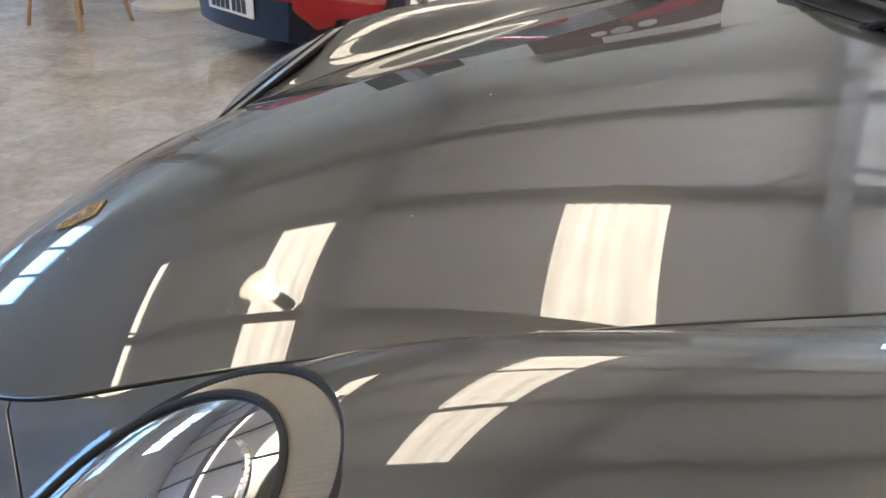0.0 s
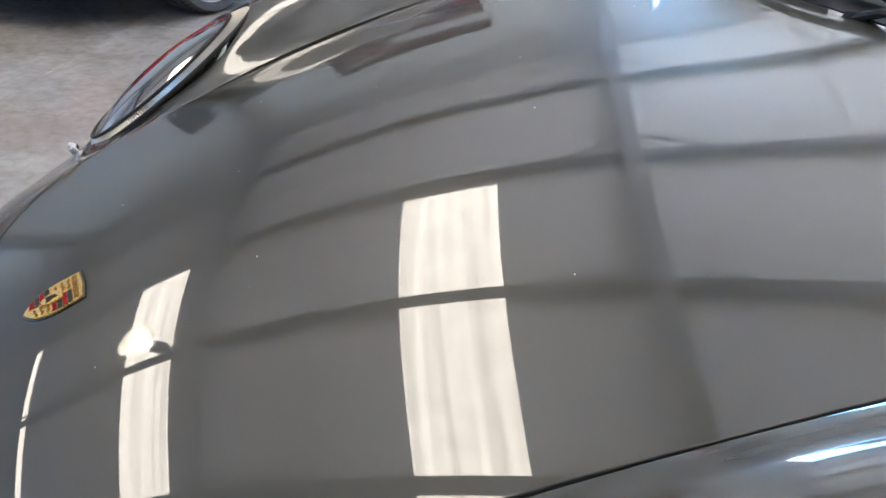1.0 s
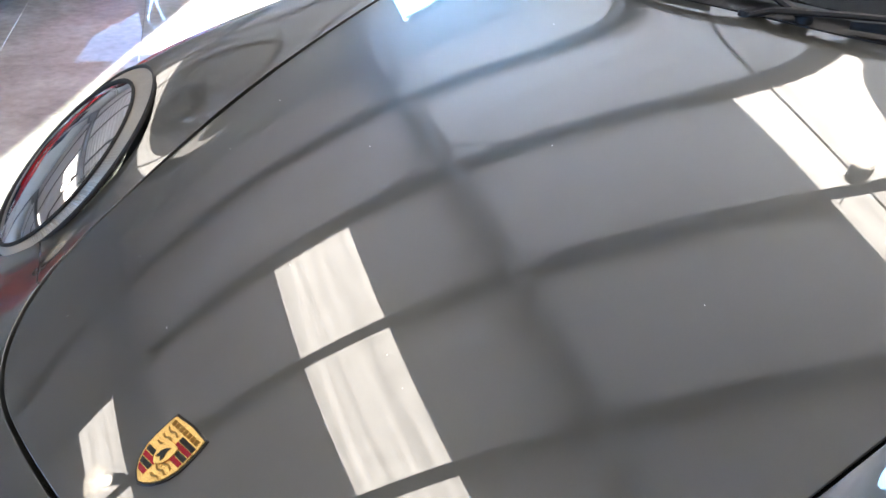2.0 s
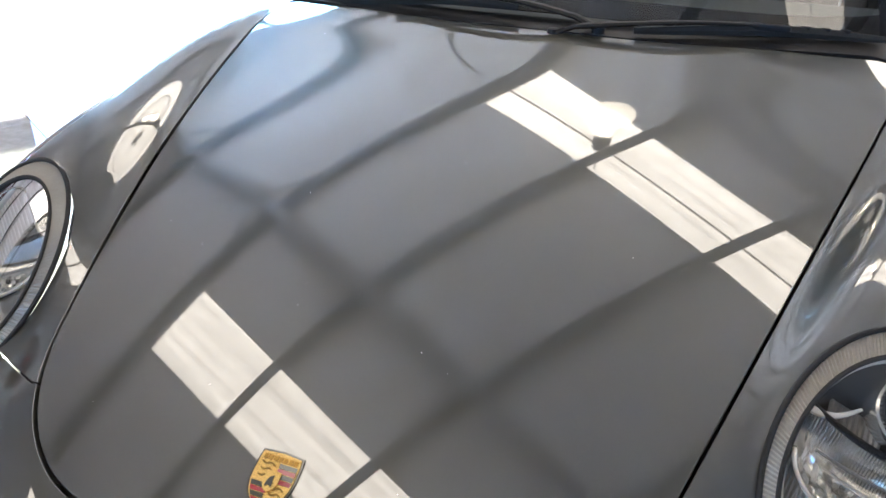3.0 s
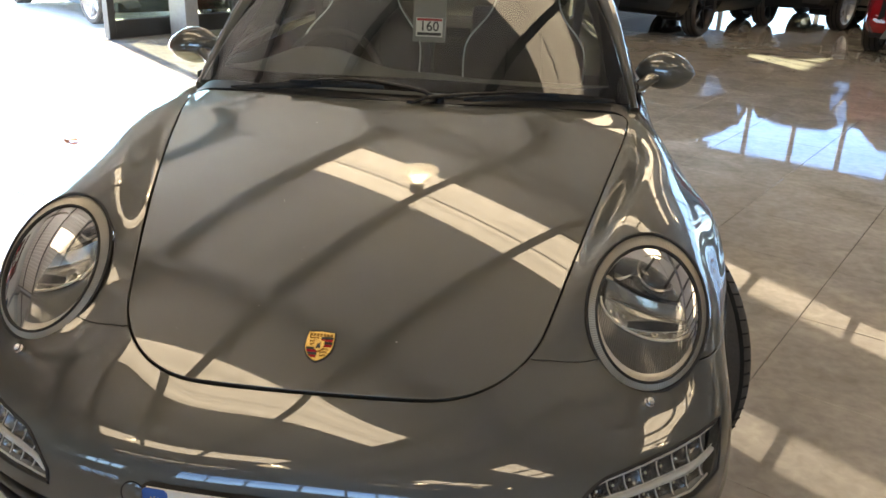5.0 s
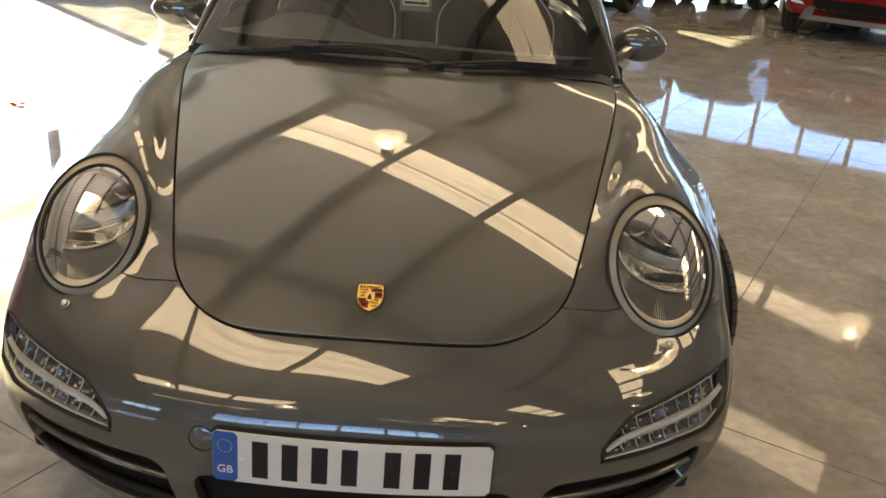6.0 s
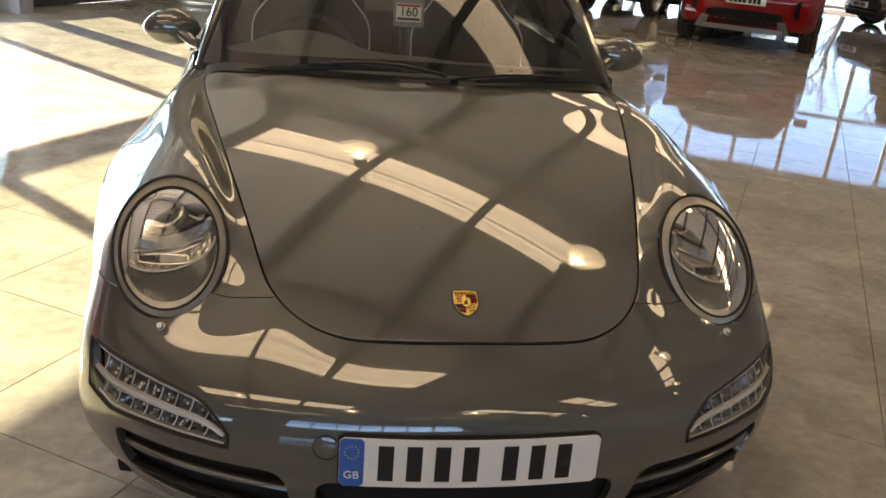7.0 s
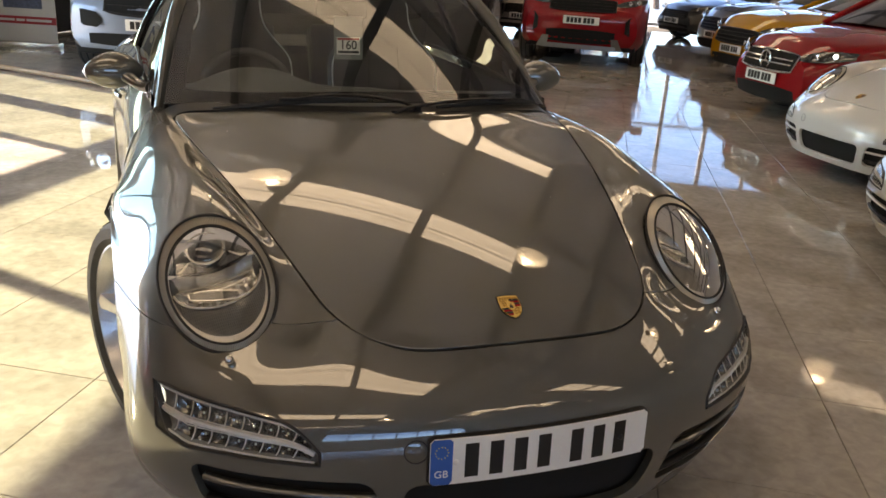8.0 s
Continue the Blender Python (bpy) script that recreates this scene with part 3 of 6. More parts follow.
def lid_height(x, y):
    """The crowned front lid: height over the plan, running on straight behind."""
    k = min(max((abs(x) - 0.35) / 0.25, 0.0), 1.0)
    reach = 0.11 - 0.075 * k * k * (3 - 2 * k)
    y0 = y if y < 1.24 else 1.24 + reach * math.tanh((y - 1.24) / reach)
    e, q = (y0 - 0.75) / 0.6, (x / 0.6) ** 2
    spine = 0.77367 + e * (0.13526 + e * (-0.04816 + e * (0.01178 + e * (-0.0041 + e * 0.01052))))
    crown = -0.05869 + e * (0.0342 + e * (-0.0367 + e * (0.02227 + e * 0.0293)))
    edge = 0.00642 + e * (-0.00427 + e * (0.02239 - e * 0.04375))
    return spine + q * (crown + q * edge) + 0.13 * (y - y0)


for line in (LINE_MIDDLE, LINE_LID, LINE_SEAM):
    for k in range(4, 10):
        line[k] = (*line[k][:2], lid_height(*line[k][:2]) if k > 4 else lid_height(*line[k][:2]) - 0.002)

LAMP_C = Vector((.641, .477, .643))
LAMP_N, LAMP_U = Vector((.164, -.593, .788)).normalized(), Vector((.182, .803, .567)).normalized()
LAMP_V = LAMP_N.cross(LAMP_U)
LAMP_A, LAMP_B = 0.190, 0.129


def lid_half_width(y):
    return 0.405 + 0.29 * (y - 0.288) - 0.03 * (y - 0.288) ** 2 - 0.25 * max(y - 1.2, 0) ** 2


def lid_edge(p):
    """Negative inside the front lid's outline, in plan."""
    x = abs(p.x)
    back = p.y - (1.318 + 0.44 * max(x - 0.1, 0) ** 2)
    side = smax(x - lid_half_width(p.y), (0.163 + 0.36 * x * x) - p.y, 0.16)
    return smax(side, back, 0.075)


def lamp_edge(p, grow=0.0):
    d = Vector((abs(p.x), p.y, p.z)) - LAMP_C
    if abs(d.dot(LAMP_N)) > 0.12:
        return 0.2
    u, v = d.dot(LAMP_U) / (LAMP_A + grow), d.dot(LAMP_V) / (LAMP_B + grow)
    return (math.hypot(u, v) - 1) * LAMP_B


def bumper_edge(p):
    """Negative on the bumper side of the joint between bumper and wings."""
    x = abs(p.x)
    inner = p.y - (0.303 + 0.44 * max(x - 0.41, 0))
    outer = p.z - 0.568
    k = min(max((x - 0.60) / 0.08, 0), 1)
    return inner * (1 - k) + outer * k if p.y < 0.9 else 0.3


def drl_edge(p):
    """Negative inside the opening of the daytime lamp in the bumper."""
    x = abs(p.x)
    if p.y > 0.6 or p.z > 0.56:
        return 0.2
    top = 0.450 + 0.09 * (x - 0.555) - 8.0 * max(0.555 - x, 0) ** 2
    low = 0.371 - 0.10 * max(x - 0.66, 0) + 0.45 * max(x - 0.735, 0)
    return smax(smax(p.z - top, low - p.z, 0.012), smax(0.478 - x, x - 0.795 + 0.25 * (0.47 - p.z), 0.01), 0.012)


def intake_side(p):
    x = abs(p.x)
    if p.y > 0.6:
        return 0.2
    return smax(smax(p.z - 0.334, (0.190 + 0.16 * max(x - 0.55, 0)) - p.z, 0.05), smax(0.372 - 0.22 * (0.335 - p.z) - x, x - 0.735 + 0.3 * (0.33 - p.z), 0.04), 0.04)


def intake_middle(p):
    if p.y > 0.4:
        return 0.2
    return smax(smax(p.z - 0.325, 0.175 - p.z, 0.05), abs(p.x) - 0.318 + 0.22 * (0.325 - p.z), 0.05)


def wheel(parent, x, y, r=0.32, width=0.225, side=1, material=None, spokes=5):
    """A tyre on a five-spoke rim, its face turned to side."""
    hub = new("wheel")
    hub.parent = parent
    hub.matrix_local = pose(x, y, r, 0, 90 * side, 0)
    w = width / 2
    rim_r = r * 0.785
    prof = [(rim_r, -w * 0.86), (r * 0.84, -w), (r * 0.93, -w * 0.98), (r * 0.975, -w * 0.84), (r, -w * 0.6), (r, w * 0.6), (r * 0.975, w * 0.84), (r * 0.93, w * 0.98), (r * 0.84, w), (rim_r, w * 0.86)]
    tyre = lathe(prof, 48)
    part("tyre", tyre, TYRE, hub)
    for z in (-0.30, 0.0, 0.30):
        part("tread_groove", lathe([(r - 0.004, width * (z - 0.028)), (r + 0.0006, width * (z - 0.026)), (r + 0.0006, width * (z + 0.026)), (r - 0.004, width * (z + 0.028))], 48), GAP, hub)
    sipes = bmesh.new()
    for k in range(60):
        for q in (-1, 1):
            bm_box(0.010, 0.0035, width * 0.11, Matrix.Rotation(2 * math.pi * (k + 0.25 * q) / 60, 4, "Z") @ pose(r - 0.0072, 0, q * width * 0.365, 0, -13 * q, 0), bm=sipes)
    tagged(part("tread_sipes", sipes, GAP, hub), kind="stuff")
    rim = lathe([(rim_r - 0.004, -w * 0.8), (rim_r, -w * 0.86), (rim_r + 0.006, -w * 0.8), (rim_r - 0.02, -w * 0.3), (rim_r - 0.025, w * 0.5), (rim_r + 0.004, w * 0.8), (rim_r + 0.006, w * 0.88), (rim_r - 0.004, w * 0.88), (rim_r - 0.014, w * 0.7), (rim_r - 0.04, w * 0.3), (rim_r - 0.04, -w * 0.6)], 48)
    for k in range(spokes):
        sp = bmesh.new()
        pts = []
        for q in np.linspace(0, 1, 7):
            rr = 0.03 + q * (rim_r - 0.035)
            half = 0.030 - 0.016 * math.sin(q * 2.4) + 0.012 * q * q
            z = w * (0.62 + 0.20 * q * q)
            pts.append([(rr, -half, z - 0.03), (rr, -half * 0.8, z), (rr, 0, z + 0.004), (rr, half * 0.8, z), (rr, half, z - 0.03)])
        bm_grid(pts, bm=sp)
        sp.transform(Matrix.Rotation(2 * math.pi * k / spokes + 0.3, 4, "Z"))
        bmesh.ops.recalc_face_normals(sp, faces=sp.faces[:])
        join(rim, sp)
    lathe([(0, w * 0.78), (0.028, w * 0.76), (0.034, w * 0.67), (0.034, w * 0.3), (0.06, w * 0.2)], 24, bm=rim)
    part("rim", rim, material or ALLOY, hub)
    disc = lathe([(0, -w * 0.1), (rim_r * 0.72, -w * 0.1), (rim_r * 0.72, w * 0.05), (0, w * 0.05)], 32)
    part("brake_disc", disc, SILVER, hub)
    return hub


def lamp_unit(parent, s):
    """A round front lamp: ribbed bezel, seals, clear cover, projector and reflector."""
    mirror = Matrix.Diagonal((s, 1, 1, 1))
    M = mirror @ Matrix((LAMP_V.to_tuple() + (0,), LAMP_U.to_tuple() + (0,), LAMP_N.to_tuple() + (0,), (0, 0, 0, 1))).transposed()
    M.translation = mirror @ LAMP_C
    # local: x towards the car's middle, y up the wing, z out of the lamp

    def ell(a, b, w, z=0.0, dy=0.0):
        return Vector((b * math.cos(w), a * math.sin(w) + dy, z))

    def add(name, bm, material, owner, label="", smooth=True):
        bm.transform(M)
        if s < 0:
            bmesh.ops.reverse_faces(bm, faces=bm.faces[:])
        return part(name, bm, material, owner, label, smooth)

    N = 400
    W = [2 * math.pi * k / N for k in range(N)]
    A, B = LAMP_A, LAMP_B
    lamp = new("headlamp")
    lamp.parent = parent
    lamp["label"] = "round clear headlamp with ribbed silver surround"
    add("outer_seal", tube([ell(A - .001, B - .001, w, 0.001) for w in W[::3]], 0.0038, 8, closed=True), RUBBER, lamp)
    ai, bi, dy, zi = A * 0.845, B * 0.845, -0.012, 0.012
    P = []
    for k, w in enumerate(W):
        rib = 0.0022 if k % 2 else 0.0
        row = []
        for q in (0, 0.10, 0.90, 1.0):
            a, b = A * 0.985 + (ai - A * 0.985) * q, B * 0.985 + (bi - B * 0.985) * q
            row.append(ell(a, b, w, zi * q - 0.001 + (rib if 0 < q < 1 else 0), dy * q))
        P.append(row)
    add("bezel", bm_grid(P, closed_u=True), BEZEL, lamp, "fine-ribbed silver lamp surround", smooth=False)
    add("inner_seal", tube([ell(ai, bi, w, zi + 0.001, dy) for w in W[::3]], 0.0030, 8, closed=True), RUBBER, lamp)
    # clear cover
    a0, b0 = ai - .002, bi - .002
    P = []
    for q in np.linspace(1, 0.0, 14):
        P.append([ell(a0 * q, b0 * q, w, zi + 0.022 * (1 - q ** 2.2), dy) for w in W[::8]])
    cover = bm_grid(P, closed_v=True)
    bmesh.ops.remove_doubles(cover, verts=cover.verts[:], dist=1e-5)
    face(cover, (0, 0, 1))
    ob = add("clear_cover", cover, LENS, lamp, "clear glass lamp cover")
    ob.visible_shadow = False

    def at(u, v, z):
        """u across and v up in parts of the clear opening, z in from its rim."""
        return Vector((u * bi, v * ai + dy, zi + z))

    # pale inner rim: thin above, broad below
    P = []
    for w in W[::6]:
        c, q = math.cos(w), math.sin(w)
        P.append([at(0.985 * c, 0.985 * q, -0.003), at(0.968 * c, 0.945 * q + 0.02, -0.004), at(0.955 * c, 0.905 * q + 0.058, -0.010)])
    add("pale_rim", bm_grid(P, closed_u=True), LAMPRIM, lamp, "pale satin inner lamp rim")
    # dark housing behind everything
    P = [[at(0.97 * q * math.cos(w), 0.95 * q * math.sin(w) + 0.02, -0.010 - 0.055 * (1 - q ** 2.5)) for w in W[::8]] for q in np.linspace(1, 0.02, 10)]
    bowl = bm_grid(P, closed_v=True)
    bmesh.ops.recalc_face_normals(bowl, faces=bowl.faces[:])
    add("housing", bowl, LAMPBOWL, lamp, "dark lamp housing")

    def brow_v(u):
        return 0.24 + 0.15 * (u / 0.92) ** 2

    def arc_v(u):
        return 0.06 - 0.41 * math.sqrt(max(0.0, 1 - (u / 0.925) ** 2))

    def foot_v(u):
        return 0.055 - 0.90 * math.sqrt(max(0.0, 1 - (u / 0.952) ** 2))

    # fluted smoked panel under the reflector
    P = []
    for k, u in enumerate(np.linspace(-0.922, 0.922, 93)):
        rib = 0.0014 * (1 if k % 2 else -1)
        P.append([at(u * (1 + 0.03 * r), arc_v(u) + (foot_v(u) - arc_v(u)) * r, -0.016 + 0.006 * r + rib * min(1, 4 * r)) for r in np.linspace(0, 1, 6)])
    add("fluted_panel", bm_grid(P), LAMPFLUTE, lamp, "smoked fluted lamp panel", smooth=False)
    # facetted reflector bowl between brow and rim
    P = []
    for k, u in enumerate(np.linspace(-0.915, 0.915, 111)):
        row = []
        for n, r in enumerate(np.linspace(0, 1, 15)):
            v = brow_v(u) + (arc_v(u) - brow_v(u)) * r
            facet = (0.0016 if k % 2 else 0) if r < 0.5 else 0.004 * math.sin(9 * u + 5 * r) + 0.0035 * (k // 5 % 2) * (n % 2)
            row.append(at(u, v, -0.012 - 0.030 * math.sin(math.pi * min(1, r * 1.05)) * (1 - 0.6 * abs(u) ** 2) + facet))
        P.append(row)
    add("reflector", bm_grid(P), LAMPCHROME, lamp, "facetted chrome reflector", smooth=False)
    add("reflector_step", tube([at(u, -0.02 - 0.05 * math.cos(3 * u), -0.016) for u in np.linspace(-0.72, 0.62, 26)], [0.0035 - 0.0015 * abs(q) for q in np.linspace(-1, 1, 26)], 8, flat=0.7), LAMPCHROME, lamp)
    add("reflector_step", tube([at(u, 0.10 - 0.05 * math.cos(2.4 * u), -0.022) for u in np.linspace(-0.78, 0.70, 26)], 0.0022, 6), LAMPFLUTE, lamp)
    P = [[at(0.34 - 0.98 * q, -0.25 + 0.19 * q ** 1.3 + h * (0.09 + 0.05 * math.sin(math.pi * q)), -0.009 + 0.004 * math.sin(math.pi * q)) for h in (-0.6, 0.6)] for q in np.linspace(0, 1, 14)]
    add("dark_wedge", bm_grid(P), DARKLENS, lamp)
    add("wedge_rim", tube([p[1] for p in P] + [p[0] for p in P[::-1]], 0.0016, 6, closed=True), LAMPCHROME, lamp)
    add("reflector_rim", tube([at(u, arc_v(u), -0.010) for u in 0.925 * np.sin(np.linspace(-1.50, 1.50, 50))], 0.0026, 8), LAMPRIM, lamp)
    add("brow", tube([at(u, brow_v(u), -0.009) for u in np.linspace(-0.90, 0.90, 34)], [0.0020 + 0.0028 * math.cos(q * 1.3) for q in np.linspace(-1, 1, 34)], 8, flat=1.2), BLACK, lamp)
    # projector with its ribbed chrome ring
    pc, pr = at(-0.02, 0.585, -0.003), 0.29 * ai
    up = Matrix.Translation(pc)
    add("projector_ring", lathe([(pr, -0.03), (pr, 0.004), (pr * 0.97, 0.010), (pr * 0.90, 0.011), (pr * 0.84, 0.006), (pr * 0.80, -0.010)], 48, up), LAMPCHROME, lamp)
    ribs = bmesh.new()
    for k in range(48):
        bm_box(0.0062, 0.0011, 0.0022, up @ Matrix.Rotation(2 * math.pi * k / 48, 4, "Z") @ pose(pr * 0.90, 0, 0.0095), bm=ribs)
    add("projector_ribs", ribs, LAMPCHROME, lamp)
    add("projector_lens", lathe([(pr * 0.82, -0.006), (pr * 0.74, 0.002), (pr * 0.55, 0.008), (pr * 0.3, 0.011), (0, 0.012)], 36, up), DARKLENS, lamp, "dark glass projector lens")
    for k in (1, -1):
        add("reflector_wing", tube([at(k * (0.94 - 0.50 * q), 0.34 + 0.16 * q - 0.06 * math.sin(math.pi * q), -0.007 - 0.006 * q) for q in np.linspace(0, 1, 12)], [.0055 - .0035 * q for q in np.linspace(0, 1, 12)], 8, flat=0.6), LAMPRIM, lamp)
        P = []
        for n, u in enumerate(np.linspace(0.16, 0.74, 21)):
            P.append([at(k * u, brow_v(u) + 0.02 + (0.19 - 0.10 * abs(u - 0.4)) * r, -0.014 - 0.010 * r + (0.0015 if n % 2 else 0)) for r in (0, 0.5, 1)])
        add("upper_flutes", bm_grid(P), LAMPFLUTE, lamp, smooth=False)
    return lamp


LAMPRIM = mat("lamp_rim", (0.66, 0.62, 0.54), 0.34, 0.45, var=0.08, scale=40)
LAMPCHROME = mat("lamp_reflector", (0.60, 0.59, 0.555), 0.16, 0.9, var=0.15, scale=60)
BEZEL = mat("bezel_silver", (0.45, 0.42, 0.36), 0.33, 0.6, var=0.08, scale=40)
LAMPBOWL = mat("lamp_housing", (0.095, 0.095, 0.092), 0.25, 0.6, var=0.3, scale=60)
LAMPFLUTE = mat("lamp_flutes", (0.21, 0.205, 0.195), 0.30, 0.5, var=0.2, scale=60)
DARKLENS = mat("projector_glass", (0.02, 0.022, 0.024), 0.04, coat=1.0)
GOLD = mat("badge_gold", (0.80, 0.52, 0.17), 0.25, 0.9, var=0.12, scale=200, bump=0.3, bscale=500)
BADGERED = mat("badge_red", (0.30, 0.01, 0.02), 0.25, coat=1.0)
BADGEBLACK = mat("badge_black", (0.01, 0.01, 0.01), 0.2, coat=1.0)

FRONT = Sheet([LINE_MIDDLE, LINE_LID, LINE_SEAM, LINE_LAMP, LINE_CREST, LINE_SHOULDER, LINE_SIDE, LINE_ARCH], 221, 200, smooth=5)


_ys = np.linspace(0.13, 1.62, 150)
_ks = np.linspace(-1, 1, 121)
LID = Sheet([[(k * (lid_half_width(y) + 0.03), y, lid_height(k * (lid_half_width(y) + 0.03), y)) for y in _ys] for k in _ks])


def front_panels(car, paint_material):
    bm = FRONT.mesh()
    g = 0.0034
    # lamps, openings
    cowl = []
    for fn in (lambda p: lamp_edge(p, 0.001), drl_edge, intake_side, intake_middle):
        bmesh.ops.delete(bm, geom=FRONT.cut(bm, fn), context="FACES")
    bmesh.ops.delete(bm, geom=FRONT.cut(bm, lambda p: lid_edge(p) - g), context="FACES")
    FRONT.cut(bm, lambda p: bumper_edge(p) - 0.0020)
    below = set(FRONT.cut(bm, lambda p: bumper_edge(p) + 0.0020))
    gap = [f for f in bm.faces if f not in below and bumper_edge(f.calc_center_median()) < 0.0019]
    bmesh.ops.delete(bm, geom=gap, context="FACES")
    bumper, wings = [], {1: [], -1: []}
    for f in bm.faces:
        c = f.calc_center_median()
        if bumper_edge(c) < 0:
            bumper.append(f)
        elif c.y > 1.303 + 0.44 * max(abs(c.x) - 0.1, 0) ** 2 and abs(c.x) < 0.69:
            cowl.append(f)
        else:
            wings[1 if c.x > 0 else -1].append(f)
    lm = LID.mesh()
    LID.panel("front_lid", lm, LID.cut(lm, lambda p: lid_edge(p) + g), paint_material, car, label="smooth metallic front lid", lip=0.016, roll=0.002)
    lm.free()
    FRONT.panel("bumper", bm, bumper, paint_material, car, lip=0.02)
    for s in (1, -1):
        FRONT.panel("front_wing", bm, wings[s], paint_material, car)
    if cowl:
        FRONT.panel("cowl_strip", bm, cowl, BLACK, car)
    # dark body behind the joints
    P = FRONT.G[::4, ::4] - FRONT.N[::4, ::4] * 0.03
    keep = bm_grid(P)
    bad = [f for f in keep.faces if lamp_edge(f.calc_center_median(), 0.0) < 0.03 or drl_edge(f.calc_center_median()) < 0.02]
    bmesh.ops.delete(keep, geom=bad, context="FACES")
    part("inner_structure", keep, GAP, car)
    bm.free()


car = thing("sports_coupe", "dark grey metallic sports coupe on showroom floor", "car")
front_panels(car, PAINT)
for s in (1, -1):
    lamp_unit(car, s)
for s in (1, -1):
    w = wheel(car, s * 0.752, 0.975, side=s)
    w.matrix_local = pose(s * 0.752, 0.975, 0.32, 0, 0, 22) @ pose(0, 0, 0, 0, 90 * s, 0)
    wheel(car, s * 0.76, 3.325, 0.325, 0.285, side=s)

# ---- the coupe's fittings ----
def on_lid(x, y, up=0.0):
    """Place and frame on the lid: x across, y up the lid, z out of it."""
    h = 1e-3
    n = Vector((-(lid_height(x + h, y) - lid_height(x - h, y)) / (2 * h), -(lid_height(x, y + h) - lid_height(x, y - h)) / (2 * h), 1)).normalized()
    u = Vector((1, 0, 0)) - n * n.x
    u.normalize()
    v = n.cross(u)
    m = Matrix((u.to_tuple() + (0,), v.to_tuple() + (0,), n.to_tuple() + (0,), (0, 0, 0, 1))).transposed()
    m.translation = Vector((x, y, lid_height(x, y))) + n * up
    return m


def bumper_point(x, z, inset=0.0):
    """A place on the bumper's skin over (x, z), set in along its normal."""
    G, N = FRONT.G, FRONT.N
    half = FRONT.nt // 2
    g, n = G[:, :half].reshape(-1, 3), N[:, :half].reshape(-1, 3)
    d = (g[:, 0] - x) ** 2 + (g[:, 2] - z) ** 2 + np.where(g[:, 1] > 0.6, 9.0, 0.0)
    k = np.argpartition(d, 6)[:6]
    w = 1 / (d[k] + 1e-7)
    w /= w.sum()
    nn = (n[k] * w[:, None]).sum(0)
    nn /= np.linalg.norm(nn)
    p = np.array([x, (g[k, 1] * w).sum(), z])
    return Vector(p - nn * inset), Vector(nn)


SHIELD = ((0.5, 0.465), (0.40, 0.485), (0.25, 0.498), (0.10, 0.50), (-0.05, 0.485), (-0.18, 0.435), (-0.30, 0.35), (-0.40, 0.235), (-0.47, 0.10), (-0.50, 0.0))


def shield_half(v):
    """Half width of the crest, in parts of its width, at v parts of its height."""
    return float(np.interp(-v, [-p[0] for p in SHIELD], [p[1] for p in SHIELD]))


def shield(wide, tall):
    """The outline of a crest, wide at the top and rounded to a point below."""
    right = [(wide * h, tall * v) for v, h in SHIELD]
    return [(0, tall * 0.53)] + right + [(-x, y) for x, y in right[-2::-1]]


def flat_plate(pts, z0, z1, m, taper=0.94):
    bm = bmesh.new()
    lo, hi = [bm.verts.new((x, y, z0)) for x, y in pts], [bm.verts.new((x * taper, y * taper, z1)) for x, y in pts]
    bm.faces.new(hi)
    bm.faces.new(lo[::-1])
    for k in range(len(pts)):
        bm.faces.new([lo[k], lo[(k + 1) % len(pts)], hi[(k + 1) % len(pts)], hi[k]])
    bmesh.ops.recalc_face_normals(bm, faces=bm.faces[:])
    bm.transform(m)
    return bm


def crest(parent):
    m = on_lid(0, 0.252, 0.0)
    W, H = 0.054, 0.068
    b = part("badge", flat_plate(shield(W, H), 0, 0.0030, m, 0.97), GOLD, parent, "gold enamel shield badge with red and black stripes")
    part("badge_edge", flat_plate(shield(W + 0.004, H + 0.004), -0.0005, 0.0016, m, 0.99), BADGEBLACK, b)

    def stripe(side, v0, v1, material):
        x = [(shield_half(v) - 0.045) * W for v in (v0, v1)]
        part("stripe", flat_plate([(0.0015 * side, v0 * H), (x[0] * side, v0 * H), (x[1] * side, v1 * H), (0.0015 * side, v1 * H)], 0.0028, 0.0036, m, 1.0), material, b)

    for k in range(4):
        stripe(1, 0.335 - 0.088 * k, 0.335 - 0.088 * k - 0.078, BADGERED if k % 2 else BADGEBLACK)
        stripe(-1, -0.040 - 0.088 * k, -0.040 - 0.088 * k - 0.078, BADGERED if k % 2 else BADGEBLACK)
    for cx, cy in ((-0.0125, 0.0200), (0.0105, -0.0055)):
        for k in range(3):
            y = cy - k * 0.0072
            part("antler", tube([m @ Vector((cx + d, y + 0.0012 * math.sin(d * 500), 0.0034)) for d in np.linspace(-0.0085, 0.0085, 9) * (1 - 0.15 * k)], 0.0010, 6), GOLDDARK, b)
    part("middle_shield", flat_plate(shield(0.020, 0.025), 0.0028, 0.0052, m, 0.97), GOLD, b)
    part("middle_mark", flat_plate([(-0.005, -0.007), (-0.001, -0.004), (0.004, -0.007), (0.0035, -0.001), (0.002, 0.004), (0.003, 0.008), (-0.002, 0.005), (-0.004, 0.001)], 0.0052, 0.0058, m, 1.0), BADGEBLACK, b)
    for k in range(7):
        part("mark", bm_box(0.0046, 0.0056, 0.0006, m @ pose(-0.0195 + 0.0065 * k, 0.0272, 0.0033)), GOLDDARK, b)


